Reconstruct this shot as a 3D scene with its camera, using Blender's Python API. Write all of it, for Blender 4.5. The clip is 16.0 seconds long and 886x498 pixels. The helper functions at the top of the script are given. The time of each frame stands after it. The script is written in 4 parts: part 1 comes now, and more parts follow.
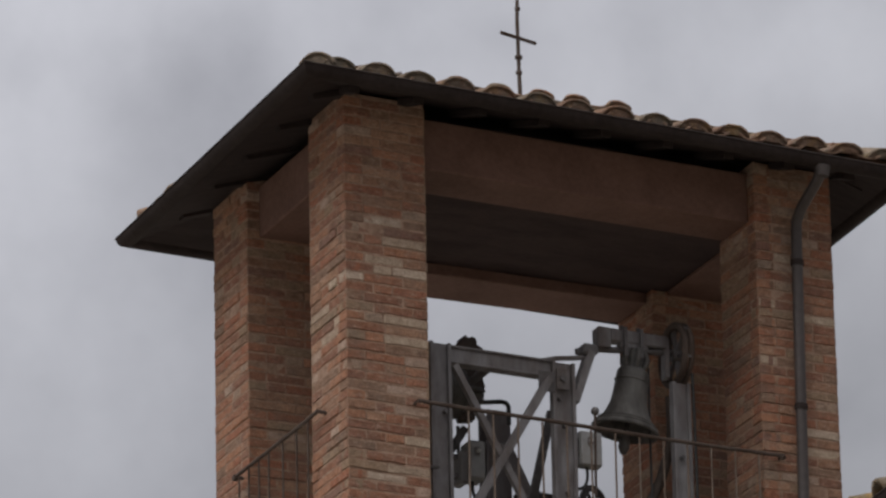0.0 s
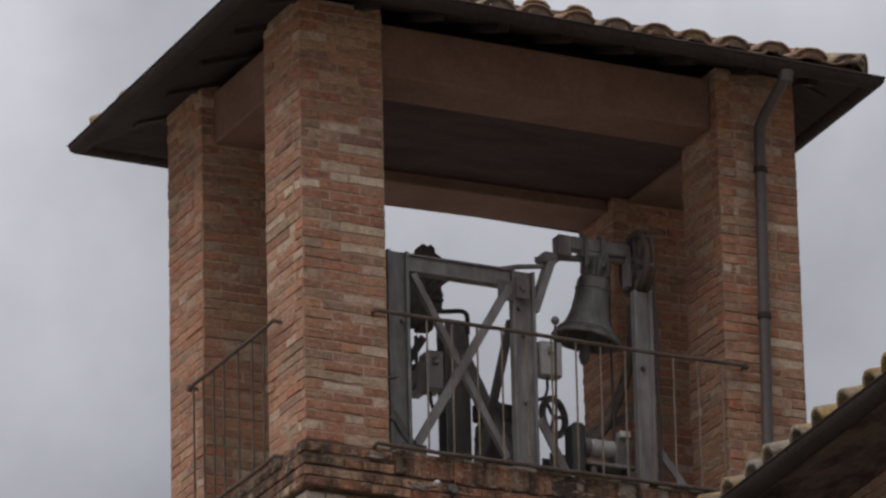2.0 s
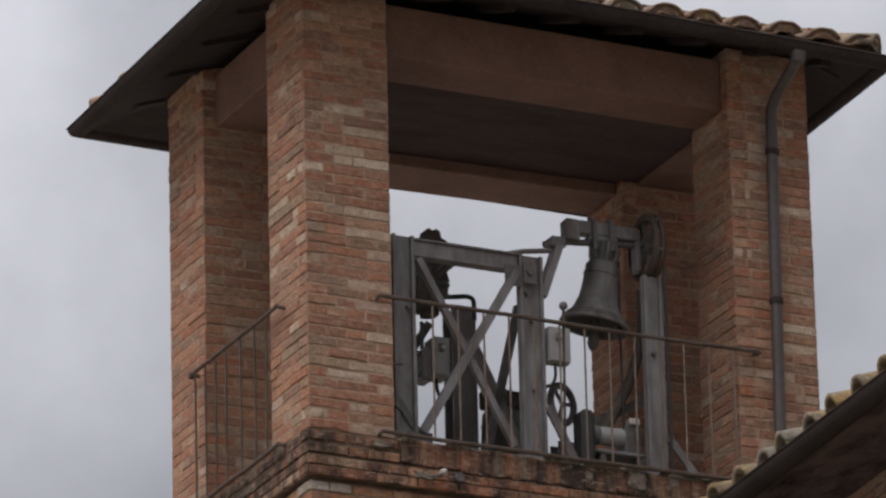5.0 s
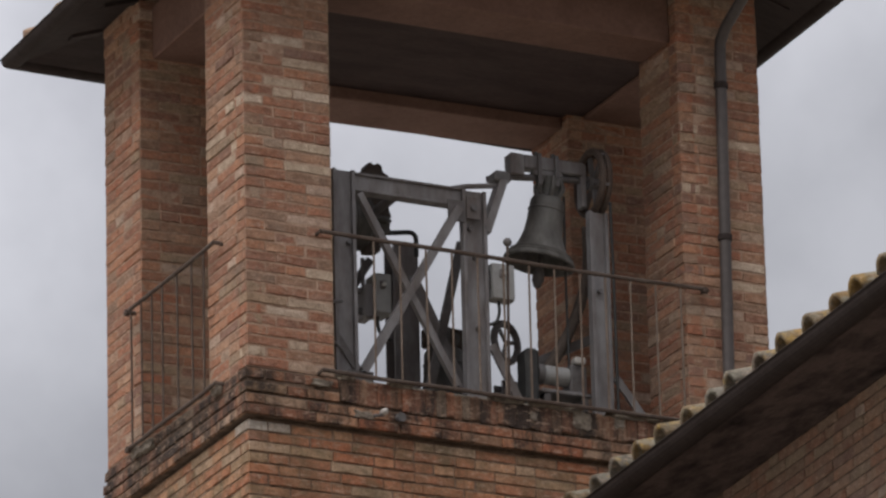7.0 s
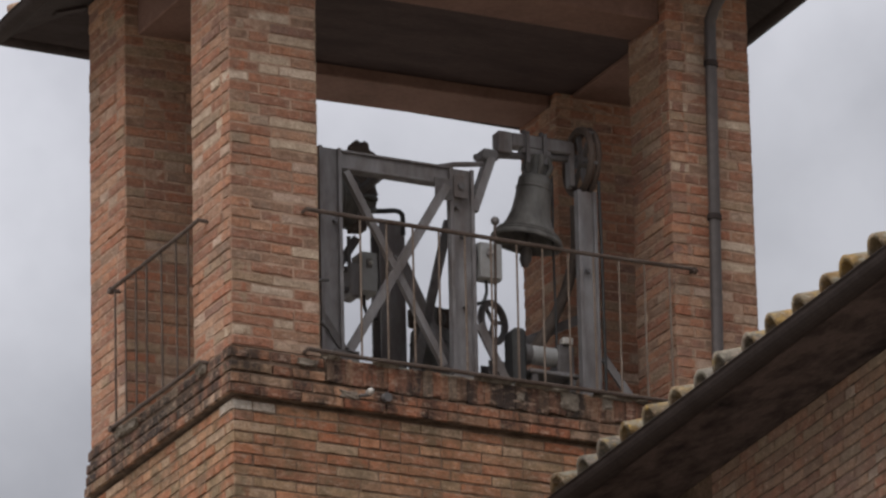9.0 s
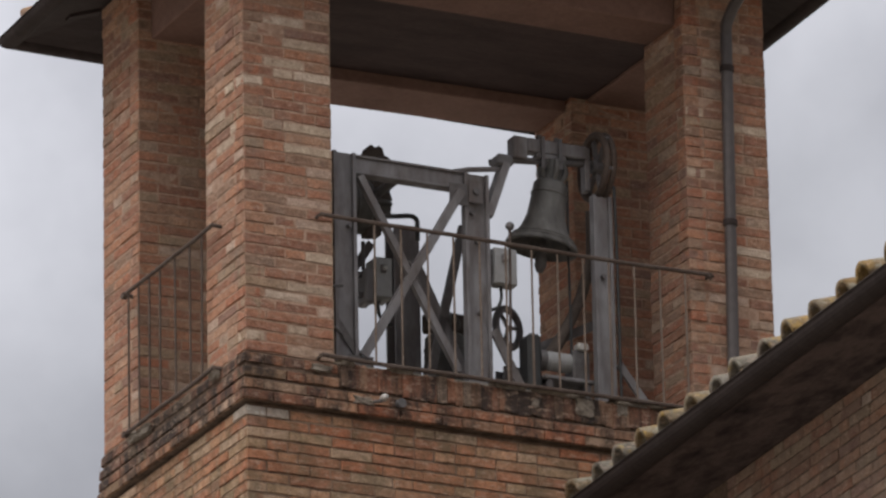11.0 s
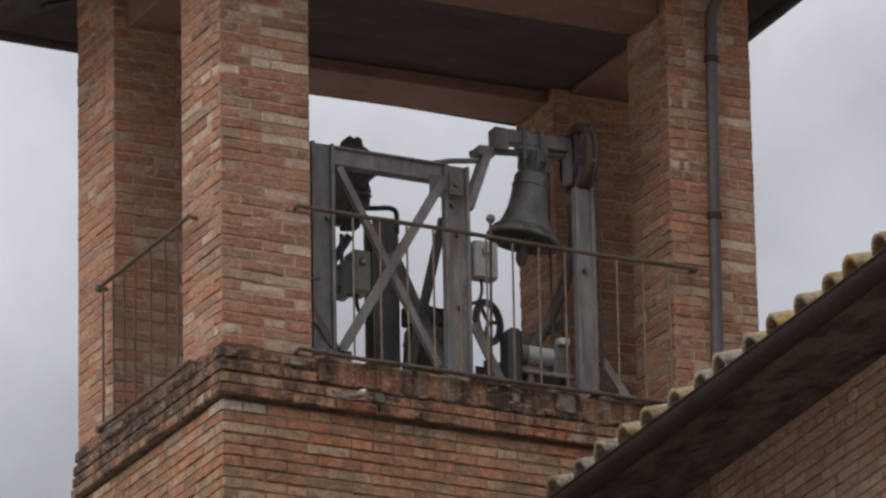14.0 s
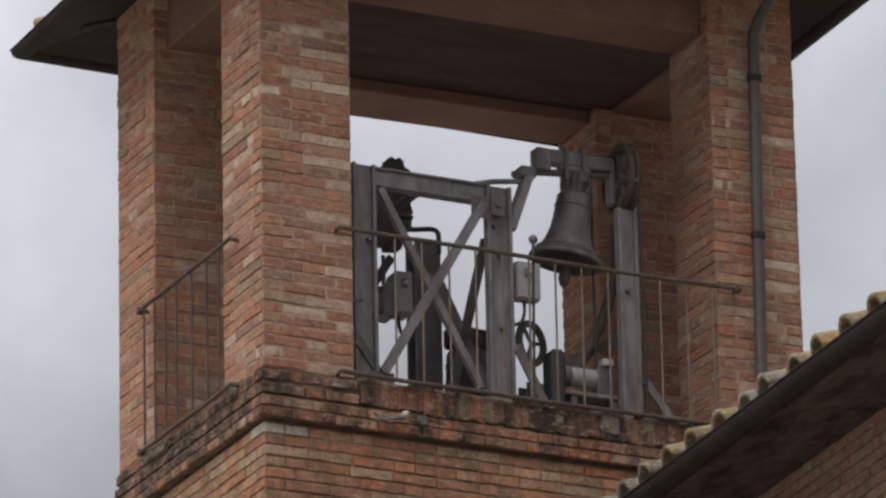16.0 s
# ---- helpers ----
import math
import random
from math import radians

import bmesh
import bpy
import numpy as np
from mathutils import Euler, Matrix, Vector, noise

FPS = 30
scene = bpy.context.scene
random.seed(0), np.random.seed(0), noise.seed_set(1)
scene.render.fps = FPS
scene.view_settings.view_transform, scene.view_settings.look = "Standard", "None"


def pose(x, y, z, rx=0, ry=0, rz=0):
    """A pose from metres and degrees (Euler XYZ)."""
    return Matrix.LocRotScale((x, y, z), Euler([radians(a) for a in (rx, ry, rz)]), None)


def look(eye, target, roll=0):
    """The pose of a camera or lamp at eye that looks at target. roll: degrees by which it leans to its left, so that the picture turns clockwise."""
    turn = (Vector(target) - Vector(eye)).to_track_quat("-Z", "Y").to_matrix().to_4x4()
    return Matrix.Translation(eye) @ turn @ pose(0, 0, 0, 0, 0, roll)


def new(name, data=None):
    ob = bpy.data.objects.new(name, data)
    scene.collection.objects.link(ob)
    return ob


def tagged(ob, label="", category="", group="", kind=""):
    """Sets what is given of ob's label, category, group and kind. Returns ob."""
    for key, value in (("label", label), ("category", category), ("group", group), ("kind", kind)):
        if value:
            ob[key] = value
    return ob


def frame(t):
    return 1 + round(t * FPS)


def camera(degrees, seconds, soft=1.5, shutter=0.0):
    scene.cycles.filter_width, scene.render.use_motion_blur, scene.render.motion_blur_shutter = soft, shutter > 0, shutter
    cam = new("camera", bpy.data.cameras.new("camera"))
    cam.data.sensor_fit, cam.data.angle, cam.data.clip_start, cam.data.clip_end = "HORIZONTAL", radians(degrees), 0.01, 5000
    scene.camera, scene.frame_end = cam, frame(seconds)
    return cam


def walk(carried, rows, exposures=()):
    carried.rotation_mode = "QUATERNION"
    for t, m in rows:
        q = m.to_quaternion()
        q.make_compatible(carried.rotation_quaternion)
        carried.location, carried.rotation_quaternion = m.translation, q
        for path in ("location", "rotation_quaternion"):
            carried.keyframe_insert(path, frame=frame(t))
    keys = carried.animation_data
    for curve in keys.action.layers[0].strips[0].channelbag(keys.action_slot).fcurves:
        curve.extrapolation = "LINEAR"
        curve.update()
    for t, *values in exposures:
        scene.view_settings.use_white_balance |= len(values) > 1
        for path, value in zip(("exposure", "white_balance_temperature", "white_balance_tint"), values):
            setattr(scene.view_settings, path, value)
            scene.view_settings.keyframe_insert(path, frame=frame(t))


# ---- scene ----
cam = camera(7.4761, 16.0, soft=2.5)
# seconds, eye x y z, pitch, roll, turn
ROWS = [
    (0.0, -15.803, -36.950, 1.600, 110.4903, -1.2005, -24.0401),
    (0.5, -15.773, -36.886, 1.623, 110.5534, -1.2127, -23.9832),
    (1.0, -15.720, -36.770, 1.666, 110.4681, -1.2387, -23.9785),
    (1.5, -15.677, -36.678, 1.700, 110.1151, -1.2944, -24.1765),
    (2.0, -15.526, -36.350, 1.822, 109.7263, -1.3426, -24.3907),
    (2.5, -15.326, -35.918, 1.981, 109.5842, -1.3980, -24.4199),
    (3.0, -15.208, -35.664, 2.075, 109.5948, -1.4181, -24.3283),
    (3.5, -15.263, -35.782, 2.032, 109.6324, -1.4376, -24.2619),
    (5.8, -15.079, -35.385, 2.178, 109.5604, -1.4584, -24.4041),
    (6.0, -14.986, -35.183, 2.253, 109.4177, -1.4741, -24.4181),
    (6.5, -14.821, -34.826, 2.384, 109.1809, -1.4833, -24.6395),
    (7.0, -14.849, -34.887, 2.362, 109.0785, -1.4600, -24.8235),
    (7.5, -14.806, -34.794, 2.396, 109.0350, -1.3883, -24.8321),
    (8.0, -14.755, -34.684, 2.437, 108.9693, -1.3356, -24.9134),
    (8.2, -14.735, -34.639, 2.454, 108.9297, -1.2951, -24.9442),
    (10.3, -14.682, -34.526, 2.496, 108.8951, -1.2598, -24.8788),
    (10.5, -14.630, -34.412, 2.538, 108.9078, -1.2244, -24.8349),
    (11.0, -14.642, -34.439, 2.528, 108.9491, -1.1838, -24.8066),
    (11.5, -14.574, -34.291, 2.582, 109.1504, -1.1116, -24.8418),
    (12.0, -14.465, -34.056, 2.669, 108.8983, -1.0633, -24.9206),
    (12.5, -14.541, -34.221, 2.608, 108.9225, -1.0481, -24.9516),
    (13.0, -14.521, -34.177, 2.624, 108.9927, -1.0722, -24.9250),
    (13.5, -14.409, -33.936, 2.713, 108.9554, -1.0885, -24.9243),
    (14.0, -14.394, -33.901, 2.726, 108.8910, -1.0962, -24.9876),
    (14.5, -14.410, -33.937, 2.713, 108.8871, -1.1119, -24.9657),
    (15.0, -14.375, -33.861, 2.741, 108.9358, -1.1401, -24.8452),
    (15.5, -14.337, -33.779, 2.771, 108.9979, -1.1677, -24.6804),
    (16.0, -14.314, -33.730, 2.789, 109.0796, -1.2070, -24.6133),
]
walk(cam, [(t, pose(x, y, z, 0, 0, turn) @ pose(0, 0, 0, pitch) @ pose(0, 0, 0, 0, 0, lean)) for t, x, y, z, pitch, lean, turn in ROWS],
     exposures=[(0.0, -0.04), (2.0, 0.15), (3.5, 0.30), (6.2, 0.30), (7.2, 0.44), (11.0, 0.52), (16.0, 0.52)])

# ---- world and sun: a bright overcast day ----
SUN_AZ, SUN_EL = radians(246), radians(64)
world = bpy.data.worlds.new("overcast_sky")
scene.world = world
world.use_nodes = True
wn, wl = world.node_tree.nodes, world.node_tree.links
wn.clear()
sky = wn.new("ShaderNodeTexSky")
sky.sky_type, sky.sun_disc, sky.sun_elevation, sky.sun_rotation = "NISHITA", False, SUN_EL, SUN_AZ
sky.dust_density = 4.0
skydim = wn.new("ShaderNodeMix")
skydim.data_type, skydim.blend_type = "RGBA", "MULTIPLY"
skydim.inputs[0].default_value = 1.0
skydim.inputs[7].default_value = (0.1, 0.1, 0.1, 1)
tc = wn.new("ShaderNodeTexCoord")
big = wn.new("ShaderNodeTexNoise")
big.inputs["Scale"].default_value, big.inputs["Detail"].default_value, big.inputs["Roughness"].default_value = 15.0, 6.0, 0.5
big.inputs["Distortion"].default_value = 0.0
ramp = wn.new("ShaderNodeValToRGB")
ramp.color_ramp.elements[0].position, ramp.color_ramp.elements[0].color = 0.30, (0.240, 0.241, 0.264, 1)
ramp.color_ramp.elements[1].position, ramp.color_ramp.elements[1].color = 0.70, (0.480, 0.482, 0.518, 1)
glow = wn.new("ShaderNodeVectorMath")
glow.operation = "DOT_PRODUCT"
glow.inputs[1].default_value = (math.sin(radians(20.5)) * math.cos(radians(27)), math.cos(radians(20.5)) * math.cos(radians(27)), math.sin(radians(27)))
lift = wn.new("ShaderNodeMapRange")
lift.inputs[1].default_value, lift.inputs[2].default_value, lift.inputs[3].default_value, lift.inputs[4].default_value = 0.984, 0.998, 0.84, 1.58
bright = wn.new("ShaderNodeVectorMath")
bright.operation = "SCALE"
cloud = wn.new("ShaderNodeMix")
cloud.data_type = "RGBA"
cloud.inputs[0].default_value = 0.93
bg = wn.new("ShaderNodeBackground")
bg.inputs["Strength"].default_value = 1.0
wo = wn.new("ShaderNodeOutputWorld")
wl.new(sky.outputs[0], skydim.inputs[6])
wl.new(tc.outputs["Generated"], big.inputs["Vector"])
wl.new(big.outputs[0], ramp.inputs[0])
wl.new(skydim.outputs[2], cloud.inputs[6])
wl.new(tc.outputs["Generated"], glow.inputs[0])
wl.new(glow.outputs["Value"], lift.inputs[0])
wl.new(ramp.outputs[0], bright.inputs[0])
split = wn.new("ShaderNodeSeparateXYZ")
rise = wn.new("ShaderNodeMapRange")
rise.inputs[1].default_value, rise.inputs[2].default_value, rise.inputs[3].default_value, rise.inputs[4].default_value = 0.0, 1.0, 0.55, 1.87
both = wn.new("ShaderNodeMath")
both.operation = "MULTIPLY"
wl.new(tc.outputs["Generated"], split.inputs[0])
wl.new(split.outputs["Z"], rise.inputs[0])
wl.new(rise.outputs[0], both.inputs[0])
wl.new(lift.outputs[0], both.inputs[1])
wl.new(both.outputs[0], bright.inputs["Scale"])
wl.new(bright.outputs[0], cloud.inputs[7])
wl.new(cloud.outputs[2], bg.inputs[0])
wl.new(bg.outputs[0], wo.inputs[0])

sun_data = bpy.data.lights.new("sun", "SUN")
sun_data.energy, sun_data.angle, sun_data.color = 3.25, radians(60), (1.0, 0.965, 0.935)
sun = new("sun", sun_data)
sun_from = Vector((math.sin(SUN_AZ) * math.cos(SUN_EL), math.cos(SUN_AZ) * math.cos(SUN_EL), math.sin(SUN_EL)))
sun.matrix_world = look(sun_from * 60, (0, 0, 0))


# ---- materials ----
def base_mat(name, rough=0.8, metal=0.0):
    m = bpy.data.materials.new(name)
    m.use_nodes = True
    n, l = m.node_tree.nodes, m.node_tree.links
    b = n["Principled BSDF"]
    b.inputs["Roughness"].default_value, b.inputs["Metallic"].default_value = rough, metal
    if rough >= 0.85:
        b.inputs["Specular IOR Level"].default_value = 0.15  # dusty, matt surfaces
    return m, n, l, b


def noise_node(n, l, scale, detail=4.0, rough=0.6, stretch=(1, 1, 1)):
    g = n.new("ShaderNodeNewGeometry")
    mp = n.new("ShaderNodeMapping")
    mp.inputs["Scale"].default_value = stretch
    t = n.new("ShaderNodeTexNoise")
    t.inputs["Scale"].default_value, t.inputs["Detail"].default_value, t.inputs["Roughness"].default_value = scale, detail, rough
    l.new(g.outputs["Position"], mp.inputs["Vector"])
    l.new(mp.outputs[0], t.inputs["Vector"])
    return t.outputs[0]


def ramp_node(n, l, src, stops, constant=False):
    r = n.new("ShaderNodeValToRGB")
    if constant:
        r.color_ramp.interpolation = "CONSTANT"
    e = r.color_ramp.elements
    while len(e) < len(stops):
        e.new(0.5)
    for k, (p, c) in enumerate(stops):
        e[k].position, e[k].color = p, (*c, 1) if len(c) == 3 else c
    l.new(src, r.inputs[0])
    return r.outputs[0]


def mix_node(n, l, fac, a, b, blend="MIX"):
    x = n.new("ShaderNodeMix")
    x.data_type, x.blend_type = "RGBA", blend
    for sock, v in ((x.inputs[0], fac), (x.inputs[6], a), (x.inputs[7], b)):
        if isinstance(v, (int, float)):
            sock.default_value = v
        elif isinstance(v, tuple):
            sock.default_value = (*v, 1)
        else:
            l.new(v, sock)
    return x.outputs[2]


def add_bump(n, l, b, scale, strength, dist=0.004, stretch=(1, 1, 1)):
    u = n.new("ShaderNodeBump")
    u.inputs["Strength"].default_value, u.inputs["Distance"].default_value = strength, dist
    l.new(noise_node(n, l, scale, 6.0, 0.65, stretch), u.inputs["Height"])
    l.new(u.outputs[0], b.inputs["Normal"])


def plain_mat(name, c1, c2, rough=0.8, metal=0.0, fine=40.0, coarse=4.0, stain=(0.5, 0.5, 0.5), amount=0.5, bump=0.4, stretch=(1, 1, 1)):
    """Two tones in a fine grain, with broad stains over them."""
    m, n, l, b = base_mat(name, rough, metal)
    col = ramp_node(n, l, noise_node(n, l, fine, stretch=stretch), [(0.3, c1), (0.7, c2)])
    st = ramp_node(n, l, noise_node(n, l, coarse, 5.0, 0.65, stretch), [(0.42, (0, 0, 0)), (0.68, (1, 1, 1))])
    fac = n.new("ShaderNodeMath")
    fac.operation = "MULTIPLY"
    fac.inputs[1].default_value = amount
    l.new(st, fac.inputs[0])
    l.new(mix_node(n, l, fac.outputs[0], col, mix_node(n, l, 1.0, col, stain, "MULTIPLY")), b.inputs["Base Color"])
    if bump:
        add_bump(n, l, b, fine * 2, bump)
    return m


def brick_mat(name, tones, dirt=(0.16, 0.14, 0.12), dirt_amount=0.55, lichen=0.0, streak=1.0, low=0.45, high=0.75):
    """Each piece takes a tone of its own; grain, soot and pale bloom lie over it."""
    m, n, l, b = base_mat(name, 0.92)
    info = n.new("ShaderNodeObjectInfo")
    tone = ramp_node(n, l, info.outputs["Random"], tones, True)
    cloudy = ramp_node(n, l, noise_node(n, l, 14.0, 5.0, 0.65), [(0.25, (0.66, 0.62, 0.60)), (0.5, (1.0, 1.0, 1.0)), (0.75, (1.28, 1.30, 1.34))])
    col = mix_node(n, l, 1.0, tone, cloudy, "MULTIPLY")
    grain = ramp_node(n, l, noise_node(n, l, 70.0, 6.0, 0.75), [(0.25, (0.55, 0.53, 0.52)), (0.75, (1.35, 1.34, 1.33))])
    col = mix_node(n, l, 1.0, col, grain, "MULTIPLY")
    patch = ramp_node(n, l, noise_node(n, l, 5.5, 6.0, 0.7, (1, 1, streak)), [(low, (0, 0, 0)), (high, (dirt_amount,) * 3)])
    col = mix_node(n, l, patch, col, dirt)
    bloom = ramp_node(n, l, noise_node(n, l, 17.0, 6.0, 0.75, (1, 1, 2.6)), [(0.53, (0, 0, 0)), (0.70, (0.8,) * 3)])
    col = mix_node(n, l, bloom, col, (0.41, 0.305, 0.235))
    soot = ramp_node(n, l, noise_node(n, l, 26.0, 6.0, 0.75, (1, 1, 2.2)), [(0.52, (0, 0, 0)), (0.72, (0.5,) * 3)])
    col = mix_node(n, l, soot, col, (0.15, 0.085, 0.058))
    if lichen:
        moss = ramp_node(n, l, noise_node(n, l, 7.0, 6.0, 0.7), [(0.54, (0, 0, 0)), (0.64, (lichen,) * 3)])
        col = mix_node(n, l, moss, col, (0.31, 0.205, 0.060))
        grey = ramp_node(n, l, noise_node(n, l, 11.0, 6.0, 0.7), [(0.50, (0, 0, 0)), (0.66, (lichen,) * 3)])
        col = mix_node(n, l, grey, col, (0.24, 0.225, 0.18))
    l.new(col, b.inputs["Base Color"])
    add_bump(n, l, b, 60.0, 0.9, 0.010)
    return m


BRICK_TONES = [(0.0, (0.275, 0.140, 0.088)), (0.13, (0.315, 0.155, 0.094)), (0.25, (0.250, 0.128, 0.084)), (0.36, (0.345, 0.180, 0.108)),
               (0.47, (0.295, 0.175, 0.112)), (0.56, (0.240, 0.155, 0.105)), (0.64, (0.365, 0.225, 0.145)), (0.73, (0.285, 0.205, 0.135)),
               (0.81, (0.335, 0.250, 0.180)), (0.87, (0.305, 0.135, 0.080)), (0.945, (0.410, 0.310, 0.235)), (0.97, (0.225, 0.130, 0.095))]
BRICK_TONES = [(p, (c[0] * 1.01, c[1] * 0.98, c[2] * 1.01)) for p, c in BRICK_TONES]
M_BRICK_NAVE = brick_mat("old_grey_brown_brick", [(p, (c[0] * 0.86, c[1] * 0.98, c[2] * 1.08)) for p, c in BRICK_TONES], (0.21, 0.155, 0.125), 0.8, low=0.38, high=0.66)
M_BRICK = brick_mat("fired_brick", BRICK_TONES)
M_BRICK_LEDGE = brick_mat("sooty_brick", [(p, (col[0] * 0.92, col[1] * 0.86, col[2] * 0.80)) for p, col in BRICK_TONES], (0.034, 0.027, 0.023), 0.94, streak=0.45, low=0.40, high=0.60)
M_BRICK_SHAFT = brick_mat("orange_brick", [(p, (col[0] * 1.04, col[1] * 1.00, col[2] * 0.90)) for p, col in BRICK_TONES] + [(0.985, (0.175, 0.150, 0.085))], (0.125, 0.098, 0.060), 0.8, low=0.44, high=0.64)
M_BRICK_SOOT = brick_mat("soot_streaked_brick", [(p, (col[0] * 0.80, col[1] * 0.82, col[2] * 0.82)) for p, col in BRICK_TONES], (0.030, 0.026, 0.024), 0.94, streak=0.22, low=0.36, high=0.56)
M_BRICK_PALE = brick_mat("pale_buff_brick", [(0.0, (0.44, 0.35, 0.265)), (0.5, (0.39, 0.305, 0.23)), (0.75, (0.47, 0.38, 0.30))], (0.28, 0.20, 0.15), 0.5)
M_BRICK_LIME = brick_mat("lime_streaked_brick", [(0.0, (0.44, 0.40, 0.35)), (0.5, (0.38, 0.33, 0.28))])
M_MORTAR = plain_mat("lime_mortar", (0.27, 0.170, 0.122), (0.42, 0.295, 0.22), 0.95, 0, 30, 7, (0.5, 0.46, 0.44), 0.9, 0.6)
M_MORTAR_BROWN = plain_mat("weathered_brown_mortar", (0.150, 0.102, 0.074), (0.235, 0.165, 0.120), 0.95, 0, 30, 6, (0.42, 0.38, 0.36), 0.95, 0.6)
M_MORTAR_DARK = plain_mat("sooty_mortar", (0.11, 0.078, 0.06), (0.19, 0.135, 0.10), 0.95, 0, 30, 6, (0.35, 0.33, 0.31), 0.95, 0.6)
M_BEAM = plain_mat("red_brown_painted_concrete", (0.150, 0.087, 0.069), (0.188, 0.112, 0.089), 0.85, 0, 30, 2.5, (0.6, 0.58, 0.55), 0.6, 0.3)
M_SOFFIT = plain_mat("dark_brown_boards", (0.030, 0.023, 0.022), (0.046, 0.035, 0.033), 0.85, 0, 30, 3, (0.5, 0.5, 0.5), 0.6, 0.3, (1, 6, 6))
M_CEILING = plain_mat("dark_red_brown_boards", (0.046, 0.031, 0.029), (0.064, 0.043, 0.040), 0.9, 0, 20, 1.8, (0.55, 0.52, 0.52), 0.8, 0.3, (1, 3, 1))
# brown eaves boards with near-black noise blotches drawn out along the eave
M_NAVE_SOFFIT = plain_mat("blotchy_dark_boards", (0.068, 0.050, 0.046), (0.100, 0.074, 0.067), 0.9, 0, 22, 2.3, (0.06, 0.06, 0.08), 1.0, 0.4, (2.2, 0.8, 1))
M_GUTTER = plain_mat("dark_brown_sheet_metal", (0.026, 0.020, 0.019), (0.040, 0.031, 0.029), 0.85, 0.0, 25, 3, (0.6, 0.55, 0.5), 0.6, 0.1)
M_PIPE = plain_mat("grey_brown_pipe_metal", (0.054, 0.045, 0.044), (0.078, 0.066, 0.064), 0.6, 0.1, 20, 2, (0.6, 0.55, 0.5), 0.6, 0.1)
M_STEEL = plain_mat("weathered_galvanised_steel", (0.135, 0.126, 0.128), (0.215, 0.208, 0.214), 0.6, 0.1, 16, 5, (0.48, 0.38, 0.32), 0.9, 0.25, (1, 1, 0.35))
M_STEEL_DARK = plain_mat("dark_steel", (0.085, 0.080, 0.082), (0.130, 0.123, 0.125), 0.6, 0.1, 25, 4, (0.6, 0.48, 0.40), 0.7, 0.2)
M_RUST = plain_mat("rusty_iron_rod", (0.072, 0.056, 0.048), (0.125, 0.097, 0.083), 0.85, 0.2, 60, 6, (0.55, 0.45, 0.4), 0.7, 0.4)
M_ROD = plain_mat("pale_rusted_rod", (0.13, 0.100, 0.082), (0.22, 0.175, 0.145), 0.85, 0.1, 50, 6, (0.55, 0.48, 0.42), 0.7, 0.3)
M_BRONZE = plain_mat("verdigris_bronze", (0.060, 0.056, 0.053), (0.165, 0.160, 0.152), 0.65, 0.15, 9, 5, (0.42, 0.38, 0.36), 0.9, 0.3, (1, 1, 0.45))
M_BRONZE_DARK = plain_mat("dark_bronze", (0.065, 0.062, 0.058), (0.105, 0.100, 0.094), 0.6, 0.2, 18, 5, (0.5, 0.5, 0.48), 0.8, 0.25)
M_BOX = plain_mat("grey_enclosure_plastic", (0.25, 0.25, 0.25), (0.30, 0.30, 0.30), 0.55, 0, 20, 4, (0.65, 0.62, 0.58), 0.7, 0.1)
M_BLACK = plain_mat("black_rubber_cable", (0.018, 0.018, 0.018), (0.03, 0.03, 0.03), 0.6, 0, 20, 4, (0.8, 0.8, 0.8), 0.5, 0)
M_WOOD = plain_mat("weathered_dark_wood", (0.055, 0.044, 0.038), (0.088, 0.070, 0.060), 0.85, 0, 35, 4, (0.5, 0.5, 0.5), 0.6, 0.5, (1, 5, 5))
M_SLAB = plain_mat("lichen_grey_concrete", (0.22, 0.20, 0.17), (0.32, 0.29, 0.25), 0.95, 0, 30, 4, (0.4, 0.38, 0.34), 0.8, 0.6)
M_REPAIR = plain_mat("dirty_repair_mortar", (0.13, 0.105, 0.085), (0.27, 0.235, 0.195), 0.95, 0, 22, 9, (0.35, 0.32, 0.29), 0.9, 0.8)
M_WHITE = plain_mat("dirty_white_ceramic", (0.36, 0.34, 0.32), (0.50, 0.48, 0.45), 0.5, 0, 30, 8, (0.6, 0.58, 0.55), 0.6, 0)
M_GRAVEL = plain_mat("grey_gravel", (0.24, 0.22, 0.195), (0.35, 0.325, 0.285), 0.95, 0, 12, 0.4, (0.75, 0.72, 0.68), 0.7, 0.6)
TILE_TONES = [(0.0, (0.20, 0.130, 0.095)), (0.2, (0.25, 0.155, 0.108)), (0.38, (0.175, 0.140, 0.108)), (0.55, (0.26, 0.150, 0.100)), (0.7, (0.20, 0.165, 0.125)), (0.85, (0.23, 0.182, 0.138))]
M_TILE = brick_mat("old_clay_tile", TILE_TONES, (0.11, 0.10, 0.085), 0.8, 0.35)
M_TILE_RED = brick_mat("red_clay_channel_tile", [(0.0, (0.21, 0.125, 0.085)), (0.5, (0.18, 0.115, 0.080))], (0.10, 0.08, 0.065), 0.7)
M_TILE_MOSSY = brick_mat("lichen_covered_tile", [(0.0, (0.20, 0.135, 0.065)), (0.25, (0.155, 0.130, 0.105)), (0.45, (0.175, 0.130, 0.075)), (0.62, (0.175, 0.160, 0.138)), (0.80, (0.22, 0.145, 0.058)), (0.90, (0.14, 0.113, 0.086))], (0.085, 0.075, 0.060), 0.85, 0.85, low=0.42, high=0.62)

# ---- dimensions of the tower; local z is counted from the top rail of the belfry ----
Z0 = 15.66
W, B, PW, SKEW = 3.584, 2.222, 0.582, 0.0628
BASE, BAND_LO, TOP = -0.88, -1.19, 1.93
COURSE = 0.066
GROUND = -Z0


